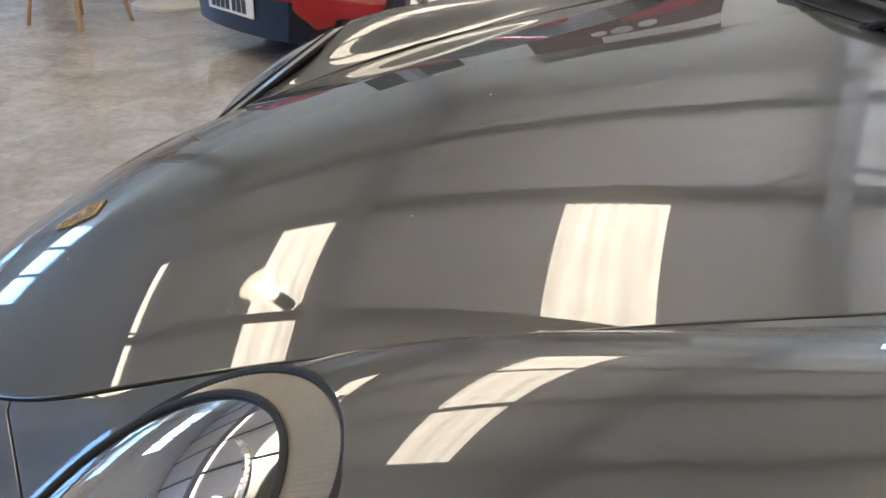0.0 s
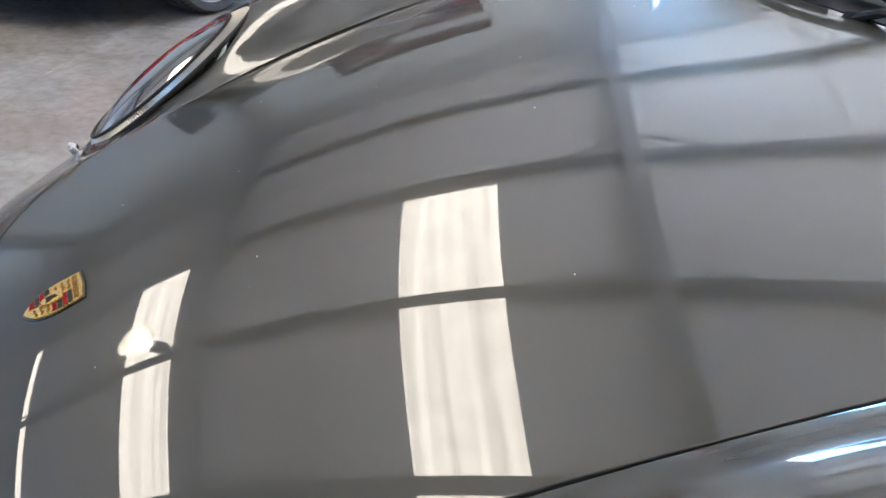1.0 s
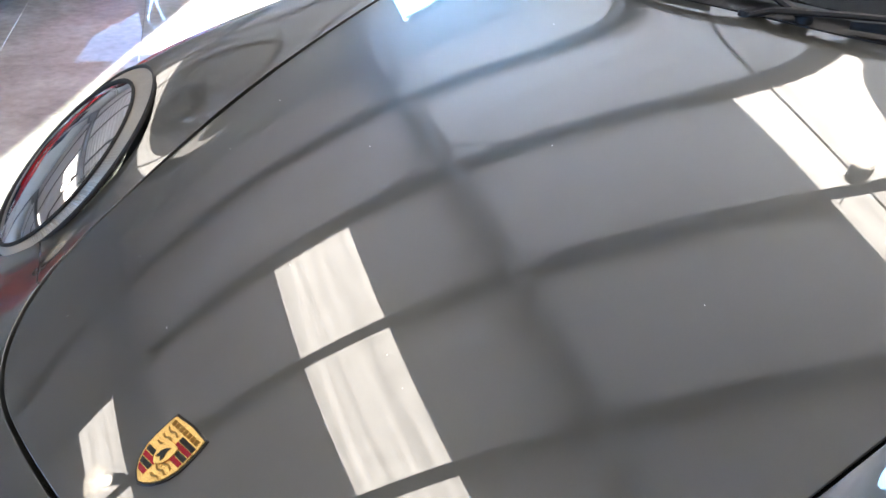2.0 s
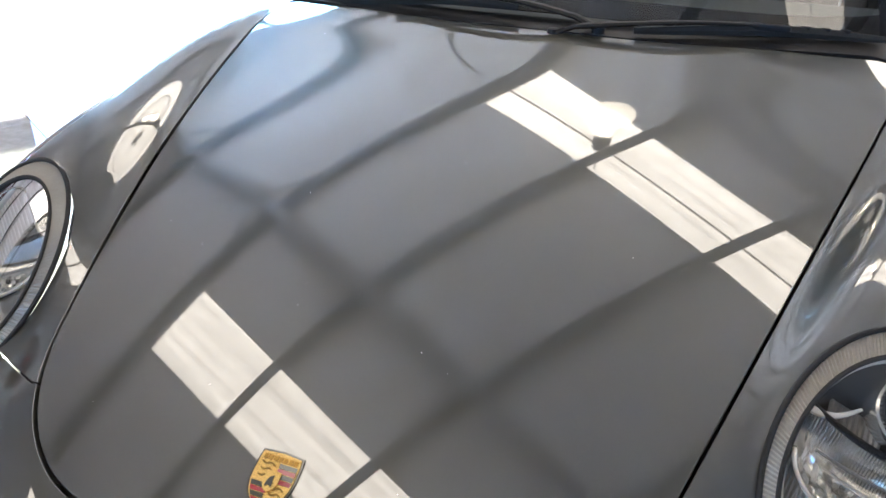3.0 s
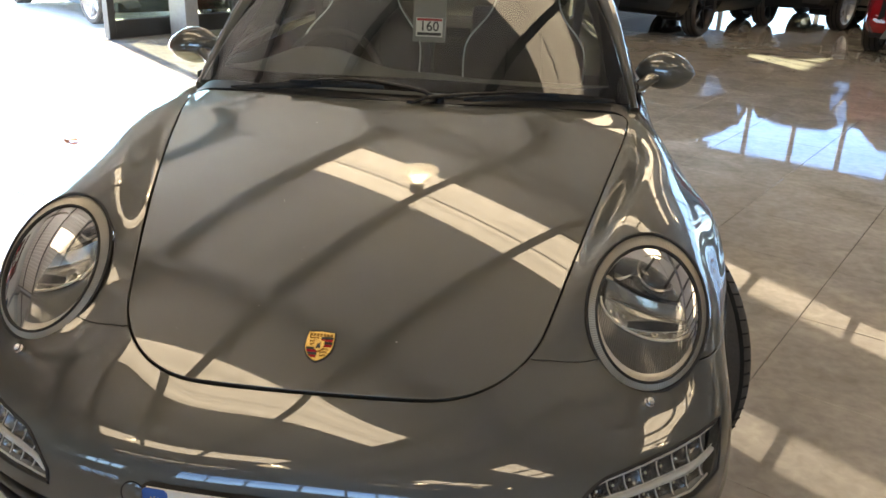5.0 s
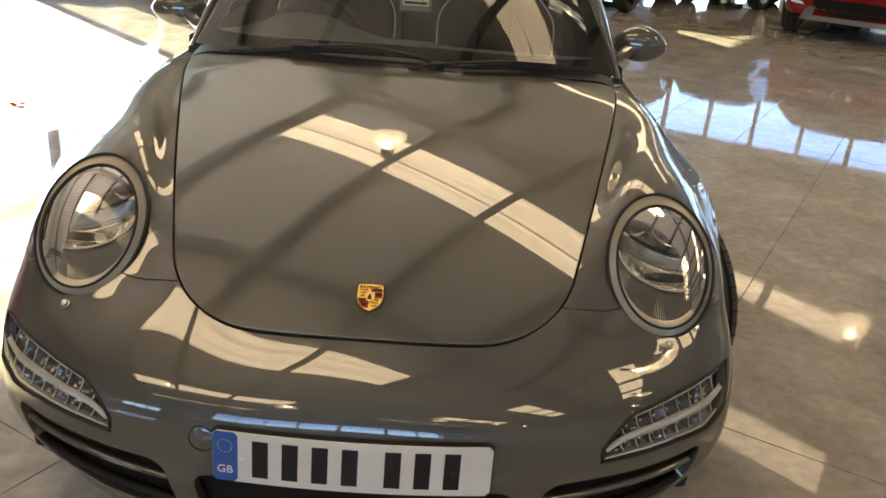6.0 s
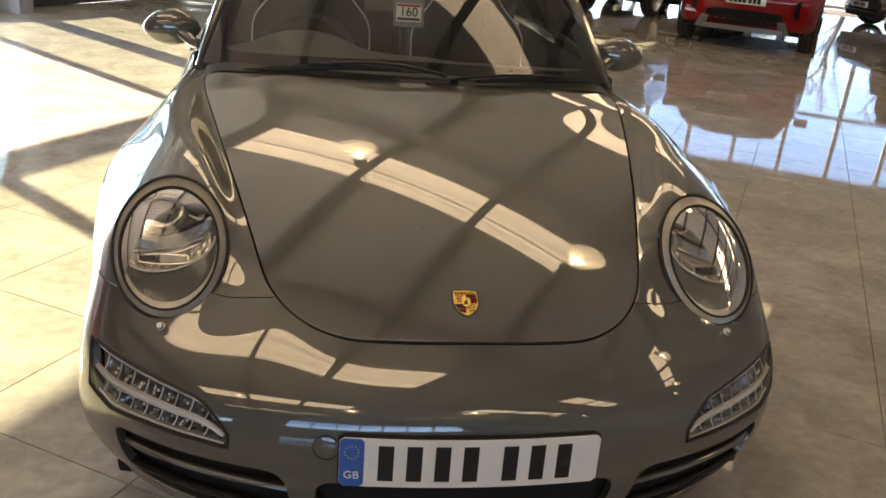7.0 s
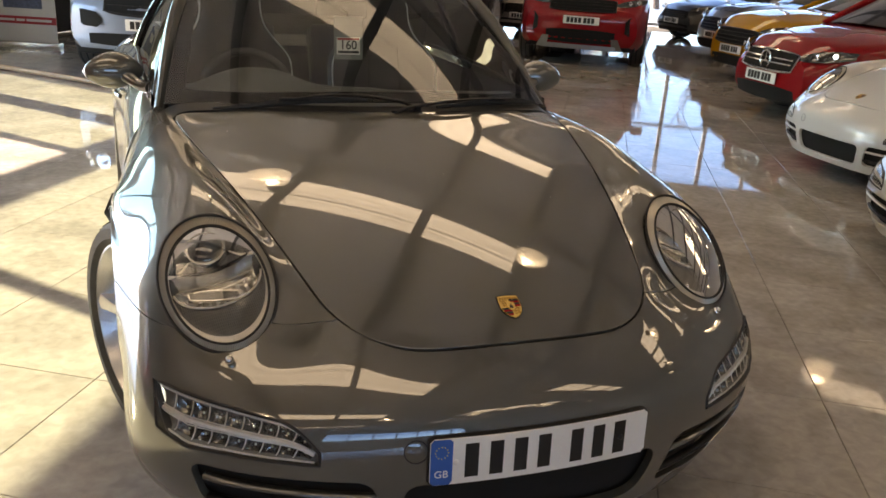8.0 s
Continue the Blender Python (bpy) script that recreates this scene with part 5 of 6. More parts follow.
# ---- cabin ----
def cabin():
    dash = []
    for x in np.linspace(-0.68, 0.68, 33):
        hood = 0.082 * math.exp(-abs((x + 0.37) / 0.20) ** 2.6)
        mid = 0.012 * math.exp(-((x - 0.0) / 0.14) ** 4)
        yb = 1.42 + 0.20 * abs(x / 0.68) ** 2.2
        prof = [(yb, 0.845), (yb + 0.10, 0.852), (1.74, 0.858 + hood * 0.5 + mid), (1.83, 0.862 + hood + mid), (1.865, 0.845 + hood * 0.8), (1.885, 0.78), (1.86, 0.66), (1.80, 0.50)]
        dash.append([(x, y, z) for y, z in prof])
    rows = np.array([spline(r, 26) for r in dash])
    part("dashboard", bm_grid(rows), DASH, car, "dark grey dashboard with hooded instruments")
    sw = new("steering_wheel")
    sw.parent = car
    M = pose(-0.37, 2.02, 0.80, 66, 0, 0)
    part("wheel_rim", tube([M @ Vector((0.185 * math.cos(w), 0.185 * math.sin(w), 0)) for w in np.linspace(0, 2 * math.pi, 49)[:-1]], 0.0155, 10, closed=True), SEAT, sw)
    part("wheel_hub", lathe([(0, 0.035), (0.05, 0.032), (0.068, 0.015), (0.06, -0.02), (0, -0.03)], 28, M), TRIM, sw)
    for w in (0.1, math.pi - 0.1, -math.pi / 2):
        part("wheel_spoke", tube([M @ Vector((q * math.cos(w), q * math.sin(w), 0.012 - 0.012 * (q - 0.05) / 0.13)) for q in (0.05, 0.11, 0.18)], 0.014, 8, flat=0.5), SILVER, sw)
    for s in (1, -1):
        seat = new("seat")
        seat.parent = car
        x0 = s * 0.36
        part("seat_cushion", bm_box(0.50, 0.50, 0.16, pose(x0, 2.38, 0.47, 8, 0, 0), 0.05, 3), SEAT, seat)
        # back: waist, flared shoulder bolsters, then the narrow built-in headrest
        hs, ws = (0, 0.16, 0.34, 0.50, 0.60, 0.68, 0.76, 0.88, 0.96, 1.0), (0.225, 0.25, 0.268, 0.272, 0.255, 0.205, 0.160, 0.140, 0.118, 0.07)
        P = []
        for q in np.linspace(0, 1, 34):
            z, y = 0.46 + 0.735 * q, 2.55 + 0.19 * q - 0.035 * max(0, q - 0.70)
            half = float(cubic(hs, ws, [q])[0])
            deep = 0.058 * (1 - 0.45 * q)
            wing = 0.055 * min(1, max(0, (0.72 - q) / 0.15))
            row = []
            for k in range(40):
                w = 2 * math.pi * k / 40
                c, d = math.cos(w), math.sin(w)
                x = half * math.copysign(abs(c) ** 0.62, c)
                v = deep * math.copysign(abs(d) ** 0.7, d)
                if d < 0:
                    v -= wing * (abs(x) / half) ** 4 * min(1, -3 * d)
                row.append((x0 + x, y + v, z))
            P.append(row)
        shell = bm_grid(P, closed_v=True)
        shell.faces.new([v for v in shell.verts[-40:]])
        bmesh.ops.recalc_face_normals(shell, faces=shell.faces[:])
        back = part("backrest", shell, SEAT, seat, "black leather sports seat back with built-in headrest")
        # pale lines along the bolsters: the sky's sheen on leather, put in as colour
        for k in (22, 38):
            part("bolster_piping", tube([Vector(row[k]) + Vector((0, -0.003, 0)) for row in P[2:-2]], 0.0035, 6), EDGESHEEN, back)
        for v in (-0.09, 0.09):
            part("seat_seam", tube([(x0 + v * (1 - 0.3 * q), 2.545 + 0.19 * q - 0.058 * (1 - 0.45 * q) * 0.98, 0.46 + 0.735 * q) for q in np.linspace(0.05, 0.66, 14)], 0.003, 5), TRIM, back)
        rest = bm_box(0.42, 0.13, 0.40, pose(s * 0.30, 3.10, 0.80, -22, 0, 0), 0.055, 4)
        part("rear_seat", rest, SEAT, car)
    part("console", bm_box(0.20, 0.75, 0.20, pose(0, 2.15, 0.46), 0.03), TRIM, car)
    for s in (1, -1):
        part("door_card", bm_grid([[(s * (0.74 + 0.02 * math.sin(q * 3)), y, 0.30 + 0.57 * q) for q in np.linspace(0, 1, 6)] for y in np.linspace(1.62, 3.2, 12)]), TRIM, car)
        belt = [(s * 0.60, 2.72, 1.12), (s * 0.585, 2.74, 0.9), (s * 0.60, 2.70, 0.6)]
        part("seat_belt", tube(spline(belt, 10), 0.02, 6, flat=0.15, up=(0, 1, 0)), TRIM, car)
    part("rear_shelf", bm_box(1.2, 0.6, 0.05, pose(0, 3.45, 0.86), 0.02), TRIM, car)
    # mirror inside with the hanging stock tag
    part("inside_mirror", bm_box(0.21, 0.035, 0.065, pose(0, 2.02, 1.155, 10, 0, 0), 0.014, 3), BLACK, car)
    part("mirror_stem", tube([(0, 2.02, 1.165), (0, 2.035, 1.225)], 0.010, 8), BLACK, car)


# pale blue of the sky's sheen on the seat edges
EDGESHEEN = mat("pale_piping", (0.68, 0.74, 0.77), 0.4)
cabin()
PAPER = mat("tag_card", (0.22, 0.23, 0.22), 0.45, var=0.04, scale=20)
TAGRED = mat("tag_red", (0.45, 0.03, 0.04), 0.5)
tag = thing("stock_tag", "grey plastic hanging stock tag with number 160", "tag")
M = pose(0.010, 1.925, 1.050, 84, 0, 3)
part("tag_card", bm_box(0.118, 0.165, 0.0015, M, 0.0006, 1), PAPER, tag)
part("label_sheet", bm_box(0.096, 0.066, 0.0008, M @ pose(0, -0.030, 0.0013)), PLATEWHITE, tag)
part("red_header", bm_box(0.090, 0.009, 0.0006, M @ pose(0, -0.0035, 0.0020)), TAGRED, tag)
lettering("tag_number", "160", 0.047, INK, tag, M @ pose(0, -0.028, 0.0020), bold=0.0006)
part("tag_line", bm_box(0.086, 0.010, 0.0006, M @ pose(0, -0.0535, 0.0020)), INK, tag)
part("tag_cord", tube([M @ Vector((0, 0.075, 0)), M @ Vector((0, 0.10, 0.0)), Vector((0, 2.01, 1.16))], 0.0035, 6), INK, tag)


# specks of dust on the lid
rng = random.Random(7)
specks = bmesh.new()
for k in range(18):
    y = rng.uniform(0.22, 1.25)
    x = rng.uniform(-0.95, 0.95) * (lid_half_width(y) - 0.03)
    q = rng.uniform(0.0003, 0.0007)
    bm_box(q * rng.uniform(0.8, 1.8), q, q * 0.6, on_lid(x, y, 0.0003) @ pose(0, 0, 0, 0, 0, rng.uniform(0, 180)), bm=specks)
tagged(part("dust_specks", specks, PLATEWHITE), "scattered pale dust specks on the front lid", "dust", kind="stuff")
# ---- the other cars ----
DARKGLASS = mat("dark_car_glass", (0.012, 0.014, 0.015), 0.03, coat=1.0)
SKID = mat("satin_grey_plate", (0.24, 0.24, 0.235), 0.35, 0.6, var=0.08, scale=20)
NAVY = mat("blue_black_plastic", (0.006, 0.008, 0.014), 0.35, spec=0.3, var=0.2, scale=20)
HEADLENS = mat("far_headlamp", (0.07, 0.075, 0.08), 0.10, 0.5, coat=1.0, var=0.3, scale=30)
TAILRED = mat("tail_lamp", (0.30, 0.01, 0.01), 0.15, coat=1.0)


def solid_paint(name, color):
    """Plain enamel under a clear coat."""
    m = paint(name, color, 0.0, 0.5, 0.03)
    m.node_tree.nodes["Principled BSDF"].inputs["Specular IOR Level"].default_value = 0.1
    return m


PAINTS = {
    "red": solid_paint("red_paint", (0.27, 0.003, 0.006)),
    "bright_red": solid_paint("bright_red_paint", (0.34, 0.005, 0.008)),
    "yellow": solid_paint("yellow_paint", (0.44, 0.20, 0.004)),
    "white": paint("white_paint", (0.58, 0.57, 0.54), 0.0, 0.4, 0.01),
    "black": paint("black_paint", (0.008, 0.008, 0.009), 0.1, 0.4),
    "dark_blue": paint("dark_blue_paint", (0.012, 0.016, 0.03), 0.4, 0.35),
    "pale_blue": paint("pale_blue_paint", (0.20, 0.245, 0.31), 0.4, 0.35),
    "silver": paint("warm_silver_paint", (0.38, 0.35, 0.31), 0.7, 0.35),
    "brown": paint("dark_brown_paint", (0.03, 0.024, 0.02), 0.5, 0.35),
    "grey": paint("mid_grey_paint", (0.05, 0.052, 0.055), 0.6, 0.35),
}


def make_car(name, label, color, at, length=4.4, width=1.8, height=1.45, hood=0.78, nose=0.62, cowl=1.25, belt=0.95, tail=0.95, roof=(1.9, 3.1), end=4.0, clear=0.20, r=0.33, front=0.88, base=2.6,
             grille=(0.9, 0.16, 0.56), lamp=(0.30, 0.10, 0.66), lower=(1.1, 0.16, 0.30), round_nose=0.34, bar=False, badge=False, stripes=False, skirt=False, side_intake=None, bumper=False, round_lamps=False, rims=None):
    """A car with body, glass house, wheels, lamps, grilles and plate; local y runs from the nose to the tail."""
    o = thing(name, label, "car", "showroom cars")
    o.matrix_world = at
    P = PAINTS[color]
    L, W = length, width / 2
    zb = nose - 0.24

    def lean(x, z):
        """How far the nose's skin stands back from its foremost place."""
        return 0.17 * abs(x / W) ** 2.2 + 0.62 * max(0.0, z - zb) ** 1.25 + 0.30 * max(0.0, clear + 0.12 - z)


    def row(y):
        q = y / L
        plan = W * (1 - round_nose * max(0, 1 - y / 0.75) ** 2.4 - 0.20 * max(0, 1 - (L - y) / 0.6) ** 2.4)
        if y <= cowl:
            top = nose + (hood - nose) * min(1, (y / 0.75)) ** 0.6 + (belt - hood) * max(0, (y - 0.6) / (cowl - 0.6)) * 0.75
            top -= 0.14 * max(0, 1 - y / 0.16)
        else:
            top = belt + (tail - belt) * (y - cowl) / (L - cowl) - 0.16 * max(0, 1 - (L - y) / 0.2)
        zb = clear + 0.06 * max(0, 1 - y / 0.3) + 0.10 * max(0, 1 - (L - y) / 0.4)
        crown = 0.05 if y < cowl else 0.03
        pts = [(plan * 0.90, zb), (plan * 0.985, zb + 0.10), (plan, zb + (top - zb) * 0.45), (plan * 0.985, top - 0.14), (plan * 0.93, top - 0.03), (plan * 0.80, top + 0.012), (plan * 0.4, top + crown), (0, top + crown * 1.1)]
        full = pts + [(-x, z) for x, z in pts[-2::-1]]
        return [(x, y + lean(x, z) * max(0.0, 1 - y / 1.0) ** 1.5, z) for x, z in full]

    yy = np.concatenate([np.linspace(0, 0.3, 9), np.linspace(0.38, L - 0.35, 30), np.linspace(L - 0.28, L, 7)])
    G = np.array([spline(row(y), 41) for y in yy])
    body = bm_grid(G)
    # wheel arches
    for wy in (front, front + base):
        bad = [f for f in body.faces if abs(f.calc_center_median().x) > W * 0.80 and (f.calc_center_median().y - wy) ** 2 + (f.calc_center_median().z - r) ** 2 < (r + 0.05) ** 2]
        bmesh.ops.delete(body, geom=bad, context="FACES")
    bmesh.ops.recalc_face_normals(body, faces=body.faces[:])
    part("body", body, P, o)
    nose_cap = bm_grid([[(x, lean(x, G[0][k][2]), G[0][k][2]) for x in np.linspace(G[0][k][0], G[0][40 - k][0], 15)] for k in range(20)])
    part("nose_panel", face(nose_cap, (0, -1, 0)), P, o)
    tail_cap = bm_grid([[(x, L, G[-1][k][2]) for x in np.linspace(G[-1][k][0], G[-1][40 - k][0], 9)] for k in range(20)])
    part("tail_panel", face(tail_cap, (0, 1, 0)), P, o)
    part("underbody", bm_box(W * 1.7, L - 0.5, 0.12, pose(0, L / 2, clear + 0.04), 0.03), BLACK, o)
    # glass house
    H = height
    rows = [[(W * 0.86, cowl - 0.02, belt), (W * 0.45, cowl - 0.10, belt + 0.035), (0, cowl - 0.13, belt + 0.045)], [(W * 0.66, roof[0], H - 0.07), (W * 0.38, roof[0] - 0.03, H - 0.03), (0, roof[0] - 0.04, H - 0.02)]]
    def sheet(rows, material, nm, nrm):
        R = np.array([spline([(-x, y, z) for x, y, z in q] + [(x, y, z) for x, y, z in q[-2::-1]], 17) for q in rows])
        return part(nm, face(bm_grid(R), nrm), material, o)
    sheet(rows, DARKGLASS, "windscreen", (0, -0.4, 1))
    mid = (roof[0] + roof[1]) / 2
    sheet([rows[1], [(W * 0.68, mid, H - 0.03), (W * 0.38, mid, H + 0.0), (0, mid, H)], [(W * 0.66, roof[1], H - 0.07), (W * 0.38, roof[1], H - 0.03), (0, roof[1], H - 0.02)]], P, "roof", (0, 0, 1))
    sheet([[(W * 0.66, roof[1], H - 0.07), (W * 0.38, roof[1], H - 0.03), (0, roof[1], H - 0.02)], [(W * 0.78, end, tail + 0.01), (W * 0.45, end + 0.06, tail + 0.03), (0, end + 0.08, tail + 0.035)]], DARKGLASS, "rear_window", (0, 0.5, 1))
    for s in (1, -1):
        lo, hi = [(W * 0.90, cowl, belt - 0.01), (W * 0.92, mid, belt + 0.0), (W * 0.82, end, tail)], [(W * 0.66, roof[0], H - 0.07), (W * 0.68, mid, H - 0.03), (W * 0.66, roof[1], H - 0.07)]
        A, B = spline(lo, 14), spline(hi, 14)
        part("side_window", face(bm_grid([[(s * p[0], p[1], p[2]), (s * (p[0] * 0.55 + q[0] * 0.45) * 1.012, p[1] * 0.55 + q[1] * 0.45, p[2] * 0.55 + q[2] * 0.45), (s * q[0], q[1], q[2])] for p, q in zip(A, B)]), (s, 0, 0.2)), DARKGLASS, o)
        part("pillar", tube([(s * W * 0.86, cowl - 0.02, belt), (s * W * 0.77, (cowl + roof[0]) / 2, (belt + H - 0.07) / 2 + 0.02), (s * W * 0.66, roof[0], H - 0.07)], 0.03, 8), P, o)
        part("pillar", tube([(s * W * 0.66, roof[1], H - 0.07), (s * W * 0.74, (end + roof[1]) / 2, (tail + H) / 2 - 0.02), (s * W * 0.80, end, tail)], 0.045, 8), P, o)
        part("door_mirror", bm_box(0.20, 0.10, 0.13, pose(s * (W + 0.06), cowl + 0.42, belt + 0.06), 0.035, 3), P, o)
        wheel(o, s * (W - 0.115), front, r, 0.22, side=s, material=rims)
        wheel(o, s * (W - 0.115), front + base, r, 0.22, side=s, material=rims)
        for wy in (front, front + base):
            part("arch_liner", tube([(s * (W - 0.05), wy + (r + 0.055) * math.cos(w), r + (r + 0.055) * math.sin(w)) for w in np.linspace(0.05, math.pi - 0.05, 20)], 0.035, 6), BLACK, o)
            # near-black box stands in for the shade of the hollow wheel well
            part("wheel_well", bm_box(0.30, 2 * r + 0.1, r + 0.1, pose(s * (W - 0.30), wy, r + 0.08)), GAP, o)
        # lamp: wraps the corner
        _, lh, lz = lamp
        pts = []
        for q in np.linspace(0, 1, 8):
            x = W * (0.50 + 0.44 * q) if round_nose < 0.5 else W * (0.45 + 0.4 * q)
            y = 0.9 * max(0, (x / W - 0.62)) ** 1.4 - 0.010
            deep = lh * (0.35 + 1.9 * q - 1.75 * q * q) * 0.9
            pts.append([(s * x, y + lean(x, lz + 0.07 * q + h) + dy, lz + 0.07 * q + h) for h, dy in ((-deep / 2, 0.0), (0, -0.008), (deep / 2, 0.0))])
        hl = part("headlamp", face(bm_grid(pts), (s * 0.5, -1, 0.2)), HEADLENS, o)
        for k, q in ((3, 0.030), (5, 0.036)):
            c = Vector(pts[k][1]) + Vector((s * 0.006, -0.010, 0.004))
            part("lamp_ring", lathe([(q, 0.0), (q, 0.008), (q * 0.8, 0.010), (q * 0.72, 0.004), (q * 0.3, 0.002), (0, 0.008)], 20, Matrix.Translation(c) @ pose(0, 0, 0, 84, 0, s * 24)), CHROME, hl)
        part("tail_lamp", bm_box(0.36, 0.05, 0.13, pose(s * W * 0.66, L - 0.03, tail - 0.22, 0, 0, -s * 12), 0.02), TAILRED, o)
    gw, gh, gz = grille
    gm = []
    for x in np.linspace(-gw / 2, gw / 2, 13):
        t = 1 - 0.18 * abs(2 * x / gw) ** 3
        gm.append([(x, lean(x, gz + h * gh / 2 * t) - 0.012, gz + h * gh / 2 * t) for h in (-1, 0, 1)])
    gr = part("grille", face(bm_grid(gm), (0, -1, 0)), GAP, o)
    part("grille_frame", tube([r_[0] for r_ in gm] + [r_[2] for r_ in gm[::-1]], 0.012, 6, closed=True), CHROME if bar else BLACK, gr)
    for k in range(3 if not bar else 2):
        z = gz - gh * 0.25 + gh * 0.25 * k if not bar else gz - 0.02 + 0.045 * k
        part("grille_bar", tube([(x, lean(x, z) - 0.018, z) for x in np.linspace(-gw * 0.46, gw * 0.46, 9)], 0.008, 6), CHROME if bar else BLACK, gr)
    if badge:
        B = pose(0, lean(0, gz) - 0.025, gz, 90, 0, 0)
        part("badge_ring", tube([B @ Vector((0.085 * math.cos(w), 0.085 * math.sin(w), 0)) for w in np.linspace(0, 2 * math.pi, 33)[:-1]], 0.012, 8, closed=True), CHROME, gr)
        for w in (math.pi / 2, math.pi * 7 / 6, math.pi * 11 / 6):
            part("badge_spoke", tube([B @ Vector((0, 0, 0)), B @ Vector((0.08 * math.cos(w), 0.08 * math.sin(w), 0))], 0.009, 6), CHROME, gr)
    bw, bh, bz = lower
    if bw:
        bmx = [[(x, lean(x, bz + h * bh / 2) - 0.008, bz + h * bh / 2 * (1 - 0.25 * abs(2 * x / bw) ** 3)) for h in (-1, 1)] for x in np.linspace(-bw / 2, bw / 2, 11)]
        part("lower_intake", face(bm_grid(bmx), (0, -1, 0)), GAP, o)
    if skirt:
        sk = bmesh.new()
        for x0, x1, z0, z1 in ((-0.66, -0.50, 0.0, 0.17), (0.50, 0.66, 0.0, 0.17)):
            join(sk, bm_grid([[(W * x0, 0.06, clear + z0), (W * (x0 + 0.09 if x0 < 0 else x0 - 0.03), 0.0, clear + z1)], [(W * x1, 0.05, clear + z0), (W * (x1 + 0.03 if x0 < 0 else x1 - 0.09), -0.01, clear + z1)]]))
        join(sk, bm_grid([[(W * x, 0.012 - 0.03 * (1 - abs(x)), clear + 0.045 + h) for h in (-0.045, 0.02)] for x in np.linspace(-0.56, 0.56, 13)]))
        part("skid_plate", face(sk, (0, -1, 0)), SKID, o)
    if side_intake:
        for s in (1, -1):
            si = [[(s * W * x, lean(W * x, z0 + (z1 - z0) * h) + 0.9 * max(0, x - 0.70) ** 1.4 - 0.012, z0 + (z1 - z0) * h) for h in (0, 1)] for x, z0, z1 in side_intake]
            part("side_intake", face(bm_grid(si), (s * 0.4, -1, 0)), GAP, o)
    if round_lamps:
        for s in (1, -1):
            for x, z, q in ((0.62, nose - 0.06, 0.125), (0.80, nose - 0.12, 0.075)):
                part("round_headlamp", lathe([(q, 0.0), (q, 0.05), (q * 0.86, 0.055), (q * 0.8, 0.03), (q * 0.4, 0.02), (0, 0.045)], 28, pose(s * W * x, lean(W * x, z) + 0.9 * max(0, x - 0.70) ** 1.4 + 0.02, z, 90, 0, s * 18)), CHROME, o)
    if bumper:
        for h0, h1, m, nm in ((clear - 0.02, clear + 0.19, NAVY, "bumper"),):
            path = [(W * (1 - round_nose * max(0, 1 - y / 0.75) ** 2.4) + 0.012, y + 0.17 * max(0, 1 - y)) for y in np.linspace(front - r - 0.07, 0.02, 8)]
            path = [(x, y) for x, y in path]
            run = path + [(x, 0.17 * abs(x / W) ** 2.2 - 0.02) for x in np.linspace(path[-1][0] - 0.05, 0, 6)]
            run = run + [(-x, y) for x, y in run[-2::-1]]
            bp = bm_grid([[(x * (0.97 if h < 0.2 else 1.0), y, h0 + (h1 - h0) * h) for h in (0, 0.15, 0.5, 0.85, 1.0)] for x, y in run])
            bmesh.ops.recalc_face_normals(bp, faces=bp.faces[:])
            part(nm, bp, m, o, "dark blue-black plastic bumper")
    pz = (gz - gh / 2 + bz + bh / 2) / 2
    yp = lean(0.2, pz + 0.05)
    plate = part("number_plate", bm_box(0.52, 0.012, 0.111, pose(0, yp - 0.022, pz), 0.003, 1), PLATEWHITE, o)
    for k in range(7):
        part("bar", bm_box(0.044, 0.003, 0.075, pose(-0.19 + 0.056 * k + (0.02 if k > 3 else 0), yp - 0.0295, pz)), INK, plate)
    if stripes:
        for s in (1, -1):
            st = [[(s * x, y + 0.17 * max(0, 1 - y) * abs(x / W) ** 2.2, np.interp(y, yy, G[:, 20, 2]) + 0.004 - 0.012 * abs(x) / W) for x in (0.06, 0.32)] for y in np.linspace(0.10, cowl - 0.1, 14)]
            part("hood_stripe", face(bm_grid(st), (0, 0, 1)), PAINTS["dark_blue"], o)
    return o


def hall_pose(a, b, turn=0.0):
    """A car with its nose at (a, b); turn 0: nose towards -a, 90: towards -b."""
    return HALL @ pose(b, a, 0, 0, 0, -turn)


DARKRIM = mat("dark_alloy", (0.03, 0.03, 0.032), 0.3, 0.7, var=0.1, scale=20)
SUV = dict(length=4.40, width=1.92, height=1.62, hood=1.02, nose=0.92, cowl=1.20, belt=1.10, tail=1.12, roof=(1.95, 3.7), end=4.15, clear=0.24, r=0.36, front=0.86, base=2.66, grille=(0.95, 0.17, 0.86), lamp=(0.3, 0.12, 0.88), lower=(1.0, 0.20, 0.42), round_nose=0.16)
make_car("compact_suv", "red compact luxury SUV with silver skid plate", "red", hall_pose(10.95, -0.33, 2), skirt=True, side_intake=((0.66, 0.50, 0.66), (0.72, 0.46, 0.72), (0.80, 0.47, 0.73), (0.86, 0.54, 0.72)), **SUV)
make_car("large_suv", "pale blue large luxury SUV with mesh grille", "pale_blue", hall_pose(6.15, -4.38, -12), side_intake=((0.50, 0.56, 0.60), (0.56, 0.51, 0.66), (0.70, 0.52, 0.68), (0.78, 0.57, 0.67)), round_lamps=True, **{**SUV, "length": 5.1, "width": 2.0, "height": 1.74, "grille": (0.95, 0.36, 0.82), "lower": (1.3, 0.13, 0.40), "lamp": (0.3, 0.05, 0.90)})
make_car("black_suv", "black large off-road vehicle parked indoors", "black", hall_pose(10.45, -4.35, 4), rims=DARKRIM, **{**SUV, "length": 4.8, "width": 2.0, "height": 1.85, "clear": 0.30, "r": 0.39})
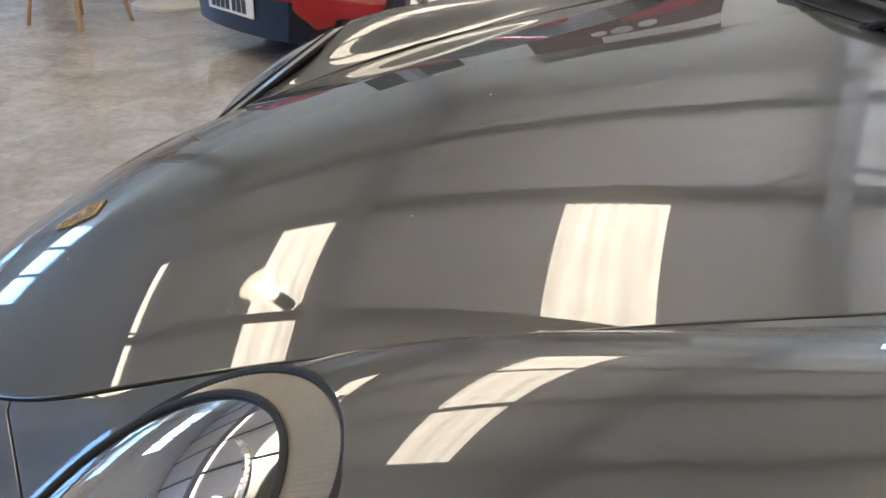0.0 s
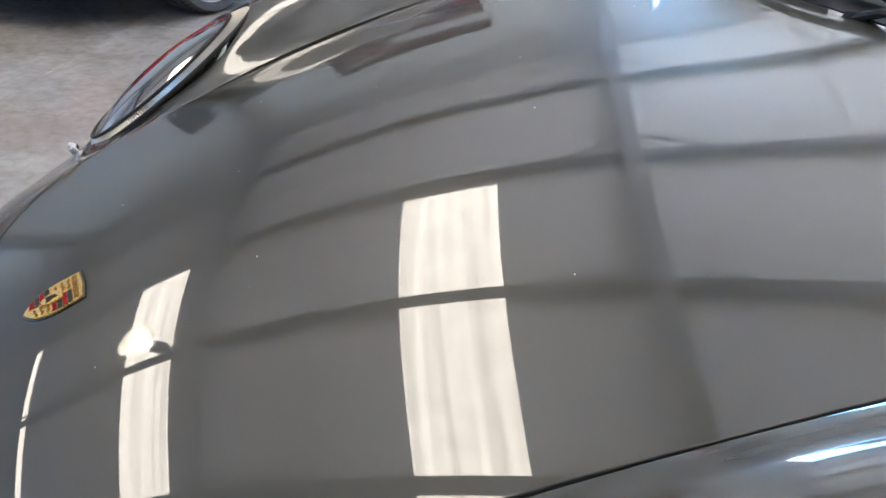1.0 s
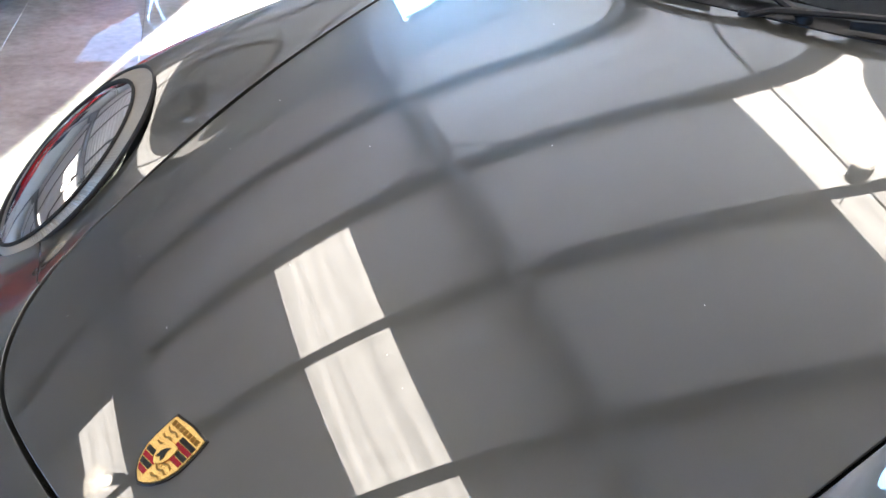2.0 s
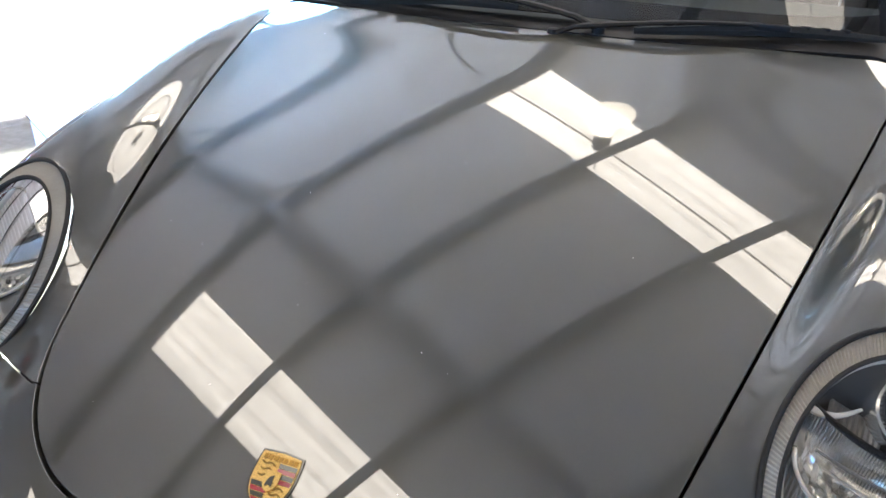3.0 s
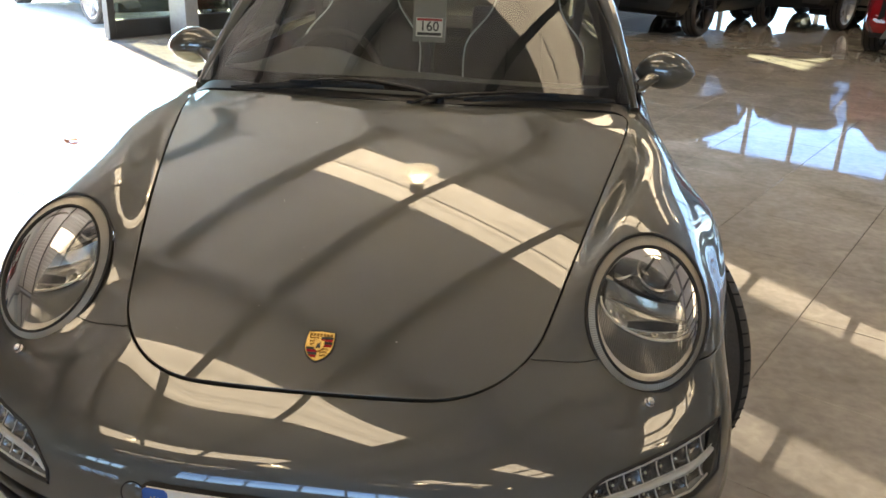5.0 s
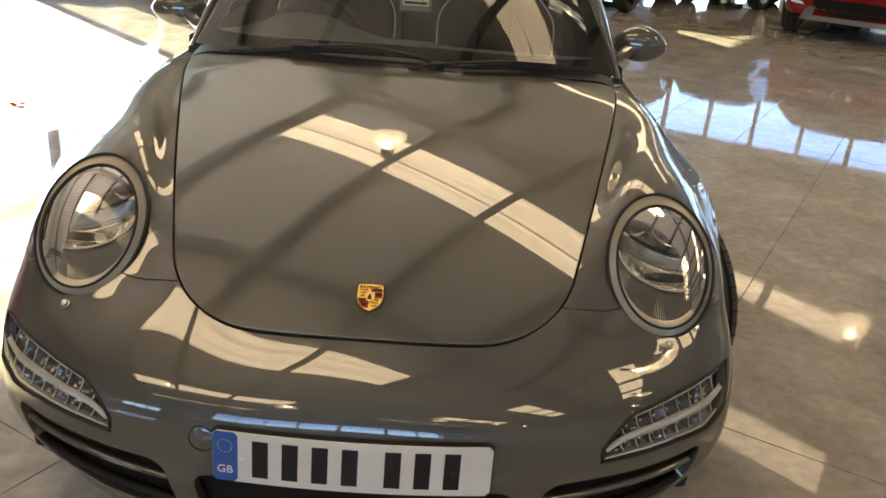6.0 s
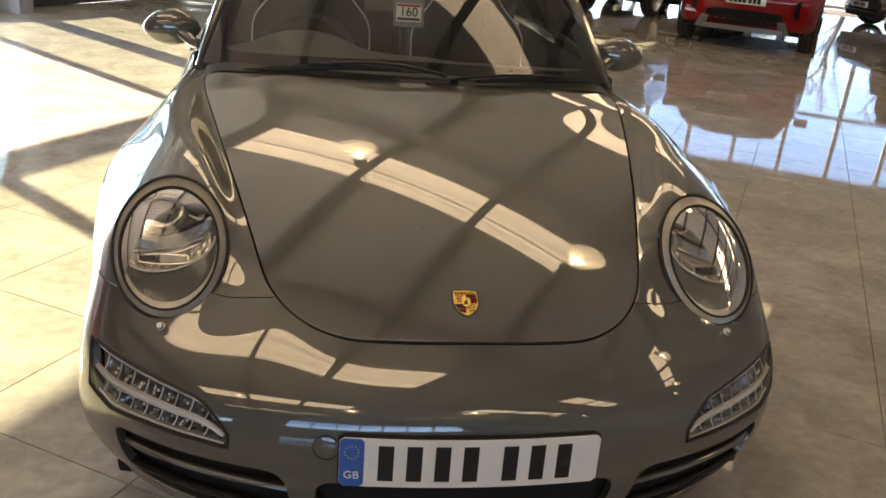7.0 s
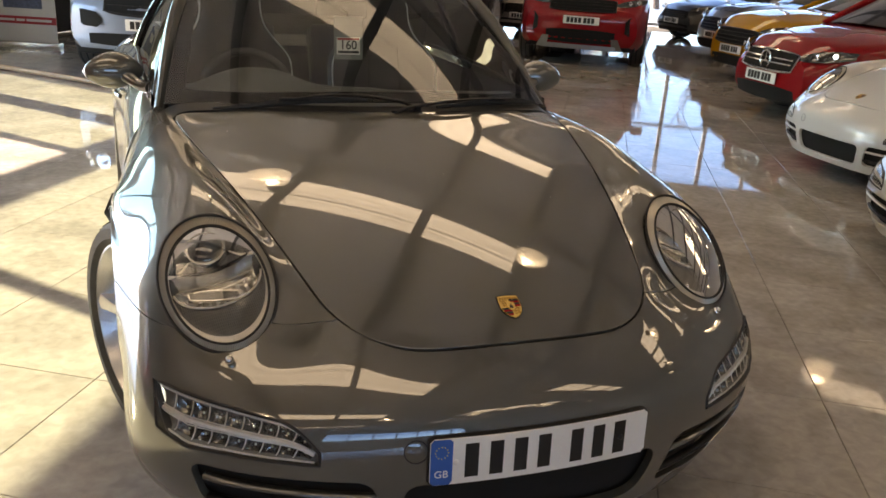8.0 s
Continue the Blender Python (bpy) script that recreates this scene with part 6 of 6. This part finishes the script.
make_car("black_suv", "black tall off-road vehicle on wide tyres", "black", hall_pose(13.5, -3.05, 8), **{**SUV, "length": 4.6, "width": 1.9, "height": 1.95, "clear": 0.36, "r": 0.42})
make_car("red_hatchback", "red sporty hatchback with twin-bar grille", "red", hall_pose(7.62, 1.68, 66), length=4.3, width=1.80, height=1.43, hood=0.86, nose=0.74, cowl=1.22, belt=0.95, tail=1.0, roof=(1.9, 3.3), end=4.05, grille=(0.86, 0.20, 0.60), lamp=(0.4, 0.14, 0.66), lower=(1.0, 0.15, 0.28), bar=True, badge=True)
make_car("yellow_coupe", "yellow muscle coupe with black grille", "yellow", hall_pose(10.6, 1.76, 66), length=4.78, width=1.92, height=1.38, hood=0.92, nose=0.80, cowl=1.55, belt=0.98, tail=1.02, roof=(2.3, 3.2), end=4.2, front=0.95, base=2.72, r=0.35, grille=(0.95, 0.20, 0.62), lamp=(0.3, 0.10, 0.72), lower=(1.1, 0.14, 0.30))
make_car("striped_coupe", "dark blue coupe with pale bonnet stripes", "silver", hall_pose(13.3, 1.82, 66), stripes=True, length=4.78, width=1.92, height=1.38, hood=0.92, nose=0.80, cowl=1.55, belt=0.98, tail=1.02, roof=(2.3, 3.2), end=4.2, front=0.95, base=2.72, r=0.35, grille=(0.95, 0.20, 0.62), lamp=(0.3, 0.10, 0.72), lower=(1.1, 0.14, 0.30))
make_car("dark_sports_car", "dark grey low sports car with wide wheels", "grey", hall_pose(17.4, 1.4, 60), length=4.5, width=1.9, height=1.30, hood=0.82, nose=0.66, cowl=1.5, belt=0.92, tail=0.98, roof=(2.2, 2.9), end=3.9, r=0.35)
make_car("silver_coupe", "warm silver sports coupe parked nose out", "silver", hall_pose(14.7, -1.55, 12), length=4.5, width=1.88, height=1.36, hood=0.84, nose=0.70, cowl=1.4, belt=0.94, tail=0.98, roof=(2.1, 3.0), end=4.0, r=0.34)
make_car("red_small_car", "bright red small car with black bumper", "bright_red", hall_pose(-1.98, -3.18, -66), bumper=True, length=3.55, width=1.66, height=1.42, hood=0.86, nose=0.74, cowl=1.0, belt=0.93, tail=0.95, roof=(1.6, 3.0), end=3.4, front=0.85, base=2.2, r=0.29, grille=(0.7, 0.04, 0.44), lower=(0.0, 0.1, 0.12), lamp=(0.25, 0.14, 0.56), clear=0.17)
outside = make_car("dark_saloon", "dark brown saloon parked outside in sunlight", "brown", HALL @ pose(-8.10, 5.98, 0, 0, 0, 80), length=4.65, width=1.82, height=1.42, hood=0.84, nose=0.70, cowl=1.45, belt=0.95, tail=1.02, roof=(2.2, 3.3), end=4.1, front=0.80, base=2.81, r=0.335)



# two white coupes of the grey one's kind
def white_coupe(at, label):
    made = copy_thing(car, at)
    made.name = "white_sports_coupe"
    tagged(made, label, "car", "showroom cars")
    for o in [o for o in made.children_recursive if o.name.split(".")[0] == "number_plate" or (o.parent and o.parent.name.split(".")[0] == "number_plate")]:
        bpy.data.objects.remove(o)
    for o in made.children_recursive:
        if o.type == "MESH" and PAINT.name in [m.name for m in o.data.materials if m]:
            key = "white_" + o.data.name
            me = bpy.data.meshes.get(key)
            if me is None:
                me = o.data.copy()
                me.name = key
                for k in range(len(me.materials)):
                    if me.materials[k] == PAINT:
                        me.materials[k] = PAINTS["white"]
            o.data = me
        if "label" in o and "grey" in o["label"]:
            o["label"] = o["label"].replace("dark grey", "dark")
    return made


white_coupe(hall_pose(4.80, 1.66, 64), "glossy white sports coupe with black intakes")
white_coupe(hall_pose(2.52, 1.66, 64), "glossy white low sports coupe beside another")

# ---- signs and loose things ----
WOOD = mat("pale_wood", (0.42, 0.27, 0.15), 0.45, var=0.2, scale=9, bump=0.05, bscale=60)
WHITEGLOSS = mat("white_gloss", (0.72, 0.71, 0.68), 0.25, var=0.03, scale=6)
SIGNWHITE = mat("banner_white", (0.42, 0.41, 0.40), 0.5, var=0.04, scale=4)
SIGNRED = mat("banner_red", (0.26, 0.008, 0.014), 0.5)
SIGNBLUE = mat("banner_blue", (0.05, 0.07, 0.13), 0.5, var=0.5, scale=6)
SCREEN = mat("dark_screen", (0.015, 0.02, 0.03), 0.12, coat=0.6)
LEAF = mat("dry_leaf", (0.35, 0.12, 0.03), 0.7, var=0.3, scale=60)


def banner(at):
    o = thing("roll_up_banner", "white roll-up banner with red band and dark picture", "banner")
    o.matrix_world = at
    part("banner_foot", bm_box(0.90, 0.20, 0.07, pose(0, 0, 0.035), 0.02), SILVER, o)
    part("banner_sheet", bm_box(0.85, 0.008, 1.95, pose(0, 0, 1.04)), SIGNWHITE, o)
    part("red_band", bm_box(0.85, 0.004, 0.09, pose(0, -0.008, 0.33)), SIGNRED, o)
    part("picture", bm_box(0.46, 0.004, 0.50, pose(0.04, -0.008, 0.72)), SIGNBLUE, o)
    part("picture_patch", bm_box(0.22, 0.003, 0.17, pose(0.10, -0.0115, 0.80, 0, 20, 0), 0.001, 1), SIGNWHITE, o)
    for k in range(3):
        part("bar", bm_box(0.30, 0.003, 0.028, pose(-0.22 + 0.22 * k, -0.0115, 0.33)) if k != 1 else bm_box(0.10, 0.003, 0.028, pose(0, -0.0115, 0.33)), SIGNWHITE, o)
    part("bar", bm_box(0.7, 0.003, 0.05, pose(0, -0.0085, 1.30)), SIGNBLUE, o)
    return o


banner(HALL @ pose(-7.05, 7.75, 0, 0, 0, 14))

# the framed motoring picture and the dark screen on the pale wall
PIC_B = B_FRONT + 0.125
pic = thing("wall_picture", "large dark red framed picture of machinery", "picture")
part("picture_frame", bm_box(0.03, 2.02, 1.86, HALL @ pose(PIC_B + 0.012, -1.37, 1.86), 0.004, 1), BLACK, pic)
part("picture_sheet", bm_box(0.006, 1.94, 1.70, HALL @ pose(PIC_B + 0.031, -1.37, 1.82)), mat("picture_dark_red", (0.07, 0.014, 0.014), 0.35, var=0.95, scale=2.2), pic)
for k, (a, z, r) in enumerate(((-1.30, 2.14, 0.12), (-1.02, 2.10, 0.10), (-1.55, 2.12, 0.09))):
    part("round_mark", lathe([(r, 0), (r, 0.004), (r * 0.6, 0.004), (r * 0.6, 0.002), (0, 0.002)], 28, HALL @ pose(PIC_B + 0.036, a, z, 0, 90, 0)), SIGNWHITE if k == 0 else ALLOY, pic)
part("pale_strip", bm_box(0.004, 0.5, 0.10, HALL @ pose(PIC_B + 0.037, -2.0, 2.60)), SIGNWHITE, pic)
part("pale_band", bm_box(0.004, 1.2, 0.22, HALL @ pose(PIC_B + 0.037, -0.95, 2.42, 4, 0, 0)), ALLOY, pic)
part("red_band", bm_box(0.004, 0.8, 0.35, HALL @ pose(PIC_B + 0.037, -0.85, 1.75, 8, 0, 0)), SIGNRED, pic)
scr = thing("wall_screen", "dark flat screen hung on a pale wall", "screen")
part("screen_panel", bm_box(0.05, 1.36, 0.80, HALL @ pose(PIC_B + 0.07, -3.95, 1.72), 0.008, 2), SCREEN, scr)
part("screen_glass", bm_box(0.004, 1.28, 0.72, HALL @ pose(PIC_B + 0.098, -3.95, 1.72)), mat("screen_glass", (0.05, 0.065, 0.09), 0.25, coat=0.5), scr)
part("screen_bracket", bm_box(0.06, 0.3, 0.2, HALL @ pose(PIC_B + 0.02, -3.95, 1.72)), BLACK, scr)

# low pale bar on the floor in front of the pale car
bar_a, bar_b = hall(6.10, -6.25), hall(5.42, -3.70)
tagged(part("floor_bar", tube([bar_a + Vector((0, 0, 0.03)), bar_b + Vector((0, 0, 0.03))], 0.026, 8, flat=0.9), WOOD), "low pale wooden bar lying on the floor", "bar")


def wooden_chair(at):
    o = thing("dining_chair", "pale wooden chair with moulded white seat", "chair")
    o.matrix_world = at
    for x, y in ((-0.2, -0.2), (0.2, -0.2), (-0.2, 0.2), (0.2, 0.2)):
        part("leg", tube([(x * 1.15, y * 1.15, 0.0), (x * 0.8, y * 0.8, 0.44)], [0.013, 0.019], 10), WOOD, o)
    P = [[(x, y, 0.45 + 0.03 * (abs(x) / 0.23) ** 2 - 0.015 * math.cos(y * 6)) for x in np.linspace(-0.23, 0.23, 9)] for y in np.linspace(-0.21, 0.20, 9)]
    seat = bm_grid(P)
    bmesh.ops.solidify(seat, geom=seat.faces[:], thickness=0.014)
    part("seat", seat, WHITEGLOSS, o)
    P = [[(0.22 * math.sin(w), 0.20 - 0.10 * (1 - math.cos(w)) + 0.05 * q, 0.47 + 0.36 * q) for w in np.linspace(-1.1, 1.1, 11)] for q in np.linspace(0, 1, 7)]
    back = bm_grid(P)
    bmesh.ops.solidify(back, geom=back.faces[:], thickness=0.012)
    part("backrest", back, WHITEGLOSS, o)
    for y in (-0.18, 0.18):
        part("stretcher", tube([(-0.19, y, 0.25), (0.19, y, 0.25)], 0.008, 8), WOOD, o)
    return o


wooden_chair(Matrix.Translation((-4.75, -1.22, 0)) @ pose(0, 0, 0, 0, 0, 60))
tb = thing("pedestal_table", "white table on a flared pedestal foot", "table")
tb.location = (-5.45, -0.75, 0)
part("pedestal", lathe([(0.30, 0.0), (0.30, 0.02), (0.12, 0.05), (0.04, 0.14), (0.035, 0.55), (0.06, 0.68), (0.10, 0.71)], 36), WHITEGLOSS, tb)
part("tabletop", lathe([(0, 0.71), (0.44, 0.71), (0.45, 0.725), (0.44, 0.74), (0, 0.74)], 48), WHITEGLOSS, tb)


# fallen leaves inside the doorway
def leaf_object(x, y, size, turn):
    bm = bmesh.new()
    out = []
    for k in range(24):
        w = 2 * math.pi * k / 24
        r = size * (0.55 + 0.4 * abs(math.cos(2.5 * w)))
        out.append(bm.verts.new((r * math.cos(w), r * math.sin(w) * 0.8, 0.3 * size * abs(math.sin(1.5 * w)))))
    c = bm.verts.new((0, 0, 0.002))
    for k in range(24):
        bm.faces.new([c, out[k], out[(k + 1) % 24]])
    bmesh.ops.solidify(bm, geom=bm.faces[:], thickness=0.0015)
    o = part("leaf", bm, LEAF)
    tagged(o, "dry orange-brown fallen leaf on the floor", "leaf", "fallen leaves")
    o.matrix_world = pose(x, y, 0.003, 0, 0, turn)


for x, y, size, turn in ((-2.42, 3.70, 0.055, 20), (-2.75, 4.35, 0.02, 70), (-2.68, 4.32, 0.018, 10), (-3.2, 4.0, 0.016, 120), (-3.6, 5.2, 0.018, 40)):
    leaf_object(x, y, size, turn)

# ---- bare trees outside the glazed end wall ----
BARK = mat("winter_bark", (0.20, 0.135, 0.10), 0.9, var=0.25, scale=6, bump=0.3, bscale=30)
TWIG = mat("reddish_twigs", (0.30, 0.17, 0.12), 0.9, var=0.3, scale=3)


def bare_tree(at, tall, seed):
    """A leafless tree: tapered trunk, limbs in three orders and a haze of twigs."""
    rnd = random.Random(seed)
    o = thing("bare_tree", "leafless reddish-brown winter tree outside the glass", "tree", "bare trees")
    o.matrix_world = at
    trunk, twigs = bmesh.new(), bmesh.new()

    def limb(p, way, length, r, order):
        n = 5
        pts = [p]
        for k in range(n):
            way = (way + Vector((rnd.uniform(-1, 1), rnd.uniform(-1, 1), rnd.uniform(-0.4, 0.9))) * 0.16).normalized()
            pts.append(pts[-1] + way * length / n)
        tube(pts, [r * (1 - 0.6 * k / n) for k in range(n + 1)], 6 if order < 2 else 3, bm=trunk if order < 2 else twigs, caps=False)
        if order == 3:
            return
        for k in range(5 if order else 7):
            q = pts[rnd.randint(2, n)]
            w = rnd.uniform(0, 2 * math.pi)
            side = (way + Vector((math.cos(w), math.sin(w), rnd.uniform(0.0, 0.7))) * rnd.uniform(0.7, 1.2)).normalized()
            limb(q, side, length * rnd.uniform(0.42, 0.62), r * 0.42, order + 1)

    limb(Vector((0, 0, -0.05)), Vector((0, 0, 1)), tall * 0.5, tall * 0.022, 0)
    part("trunk", trunk, BARK, o)
    part("crown", twigs, TWIG, o)


for k in range(9):
    bare_tree(hall_pose(31.5 + 2.5 * (k % 2) + 0.7 * (k % 3), -5.5 + 2.5 * k), 5.2 + 0.9 * ((k * 5) % 4) / 3, 40 + k)

# ---- floor tiles, 600 mm, each laid on its own ----
def tile_mesh(size, name):
    bm = bm_box(size, size, 0.012, None, 0.0012, 1)
    me = bpy.data.meshes.new(name)
    bm.to_mesh(me)
    bm.free()
    me.materials.append(TILE)
    return me


tile_data = tile_mesh(0.5975, "tile")
near = []
for i in range(-24, 33):
    for j in range(-14, 27):
        a, b = 0.6 * i + 0.3, 0.6 * j + 0.31 + 0.3
        if A_NEAR + 0.3 < a < A_FAR - 0.3 and B_FRONT + 0.35 < b < B_BACK - 0.3:
            near.append(((hall(a, b) - Vector((0.4, 2.6, 0))).length, a, b))
near.sort()
for d, a, b in near[:300]:
    t = new("tile", tile_data)
    t.parent = floor_ob
    t.matrix_world = HALL @ pose(b, a, -0.006 + random.uniform(-0.0001, 0.0001), random.uniform(-0.02, 0.02), random.uniform(-0.02, 0.02))
rest = bmesh.new()
for d, a, b in near[300:]:
    vs = [rest.verts.new(HALL @ Vector((b + x * 0.2987, a + y * 0.2987, 0))) for x, y in ((-1, -1), (1, -1), (1, 1), (-1, 1))]
    rest.faces.new(vs)
ob = part("tiles_beyond", rest, TILE, floor_ob, smooth=False)
ob["kind"] = "stuff"
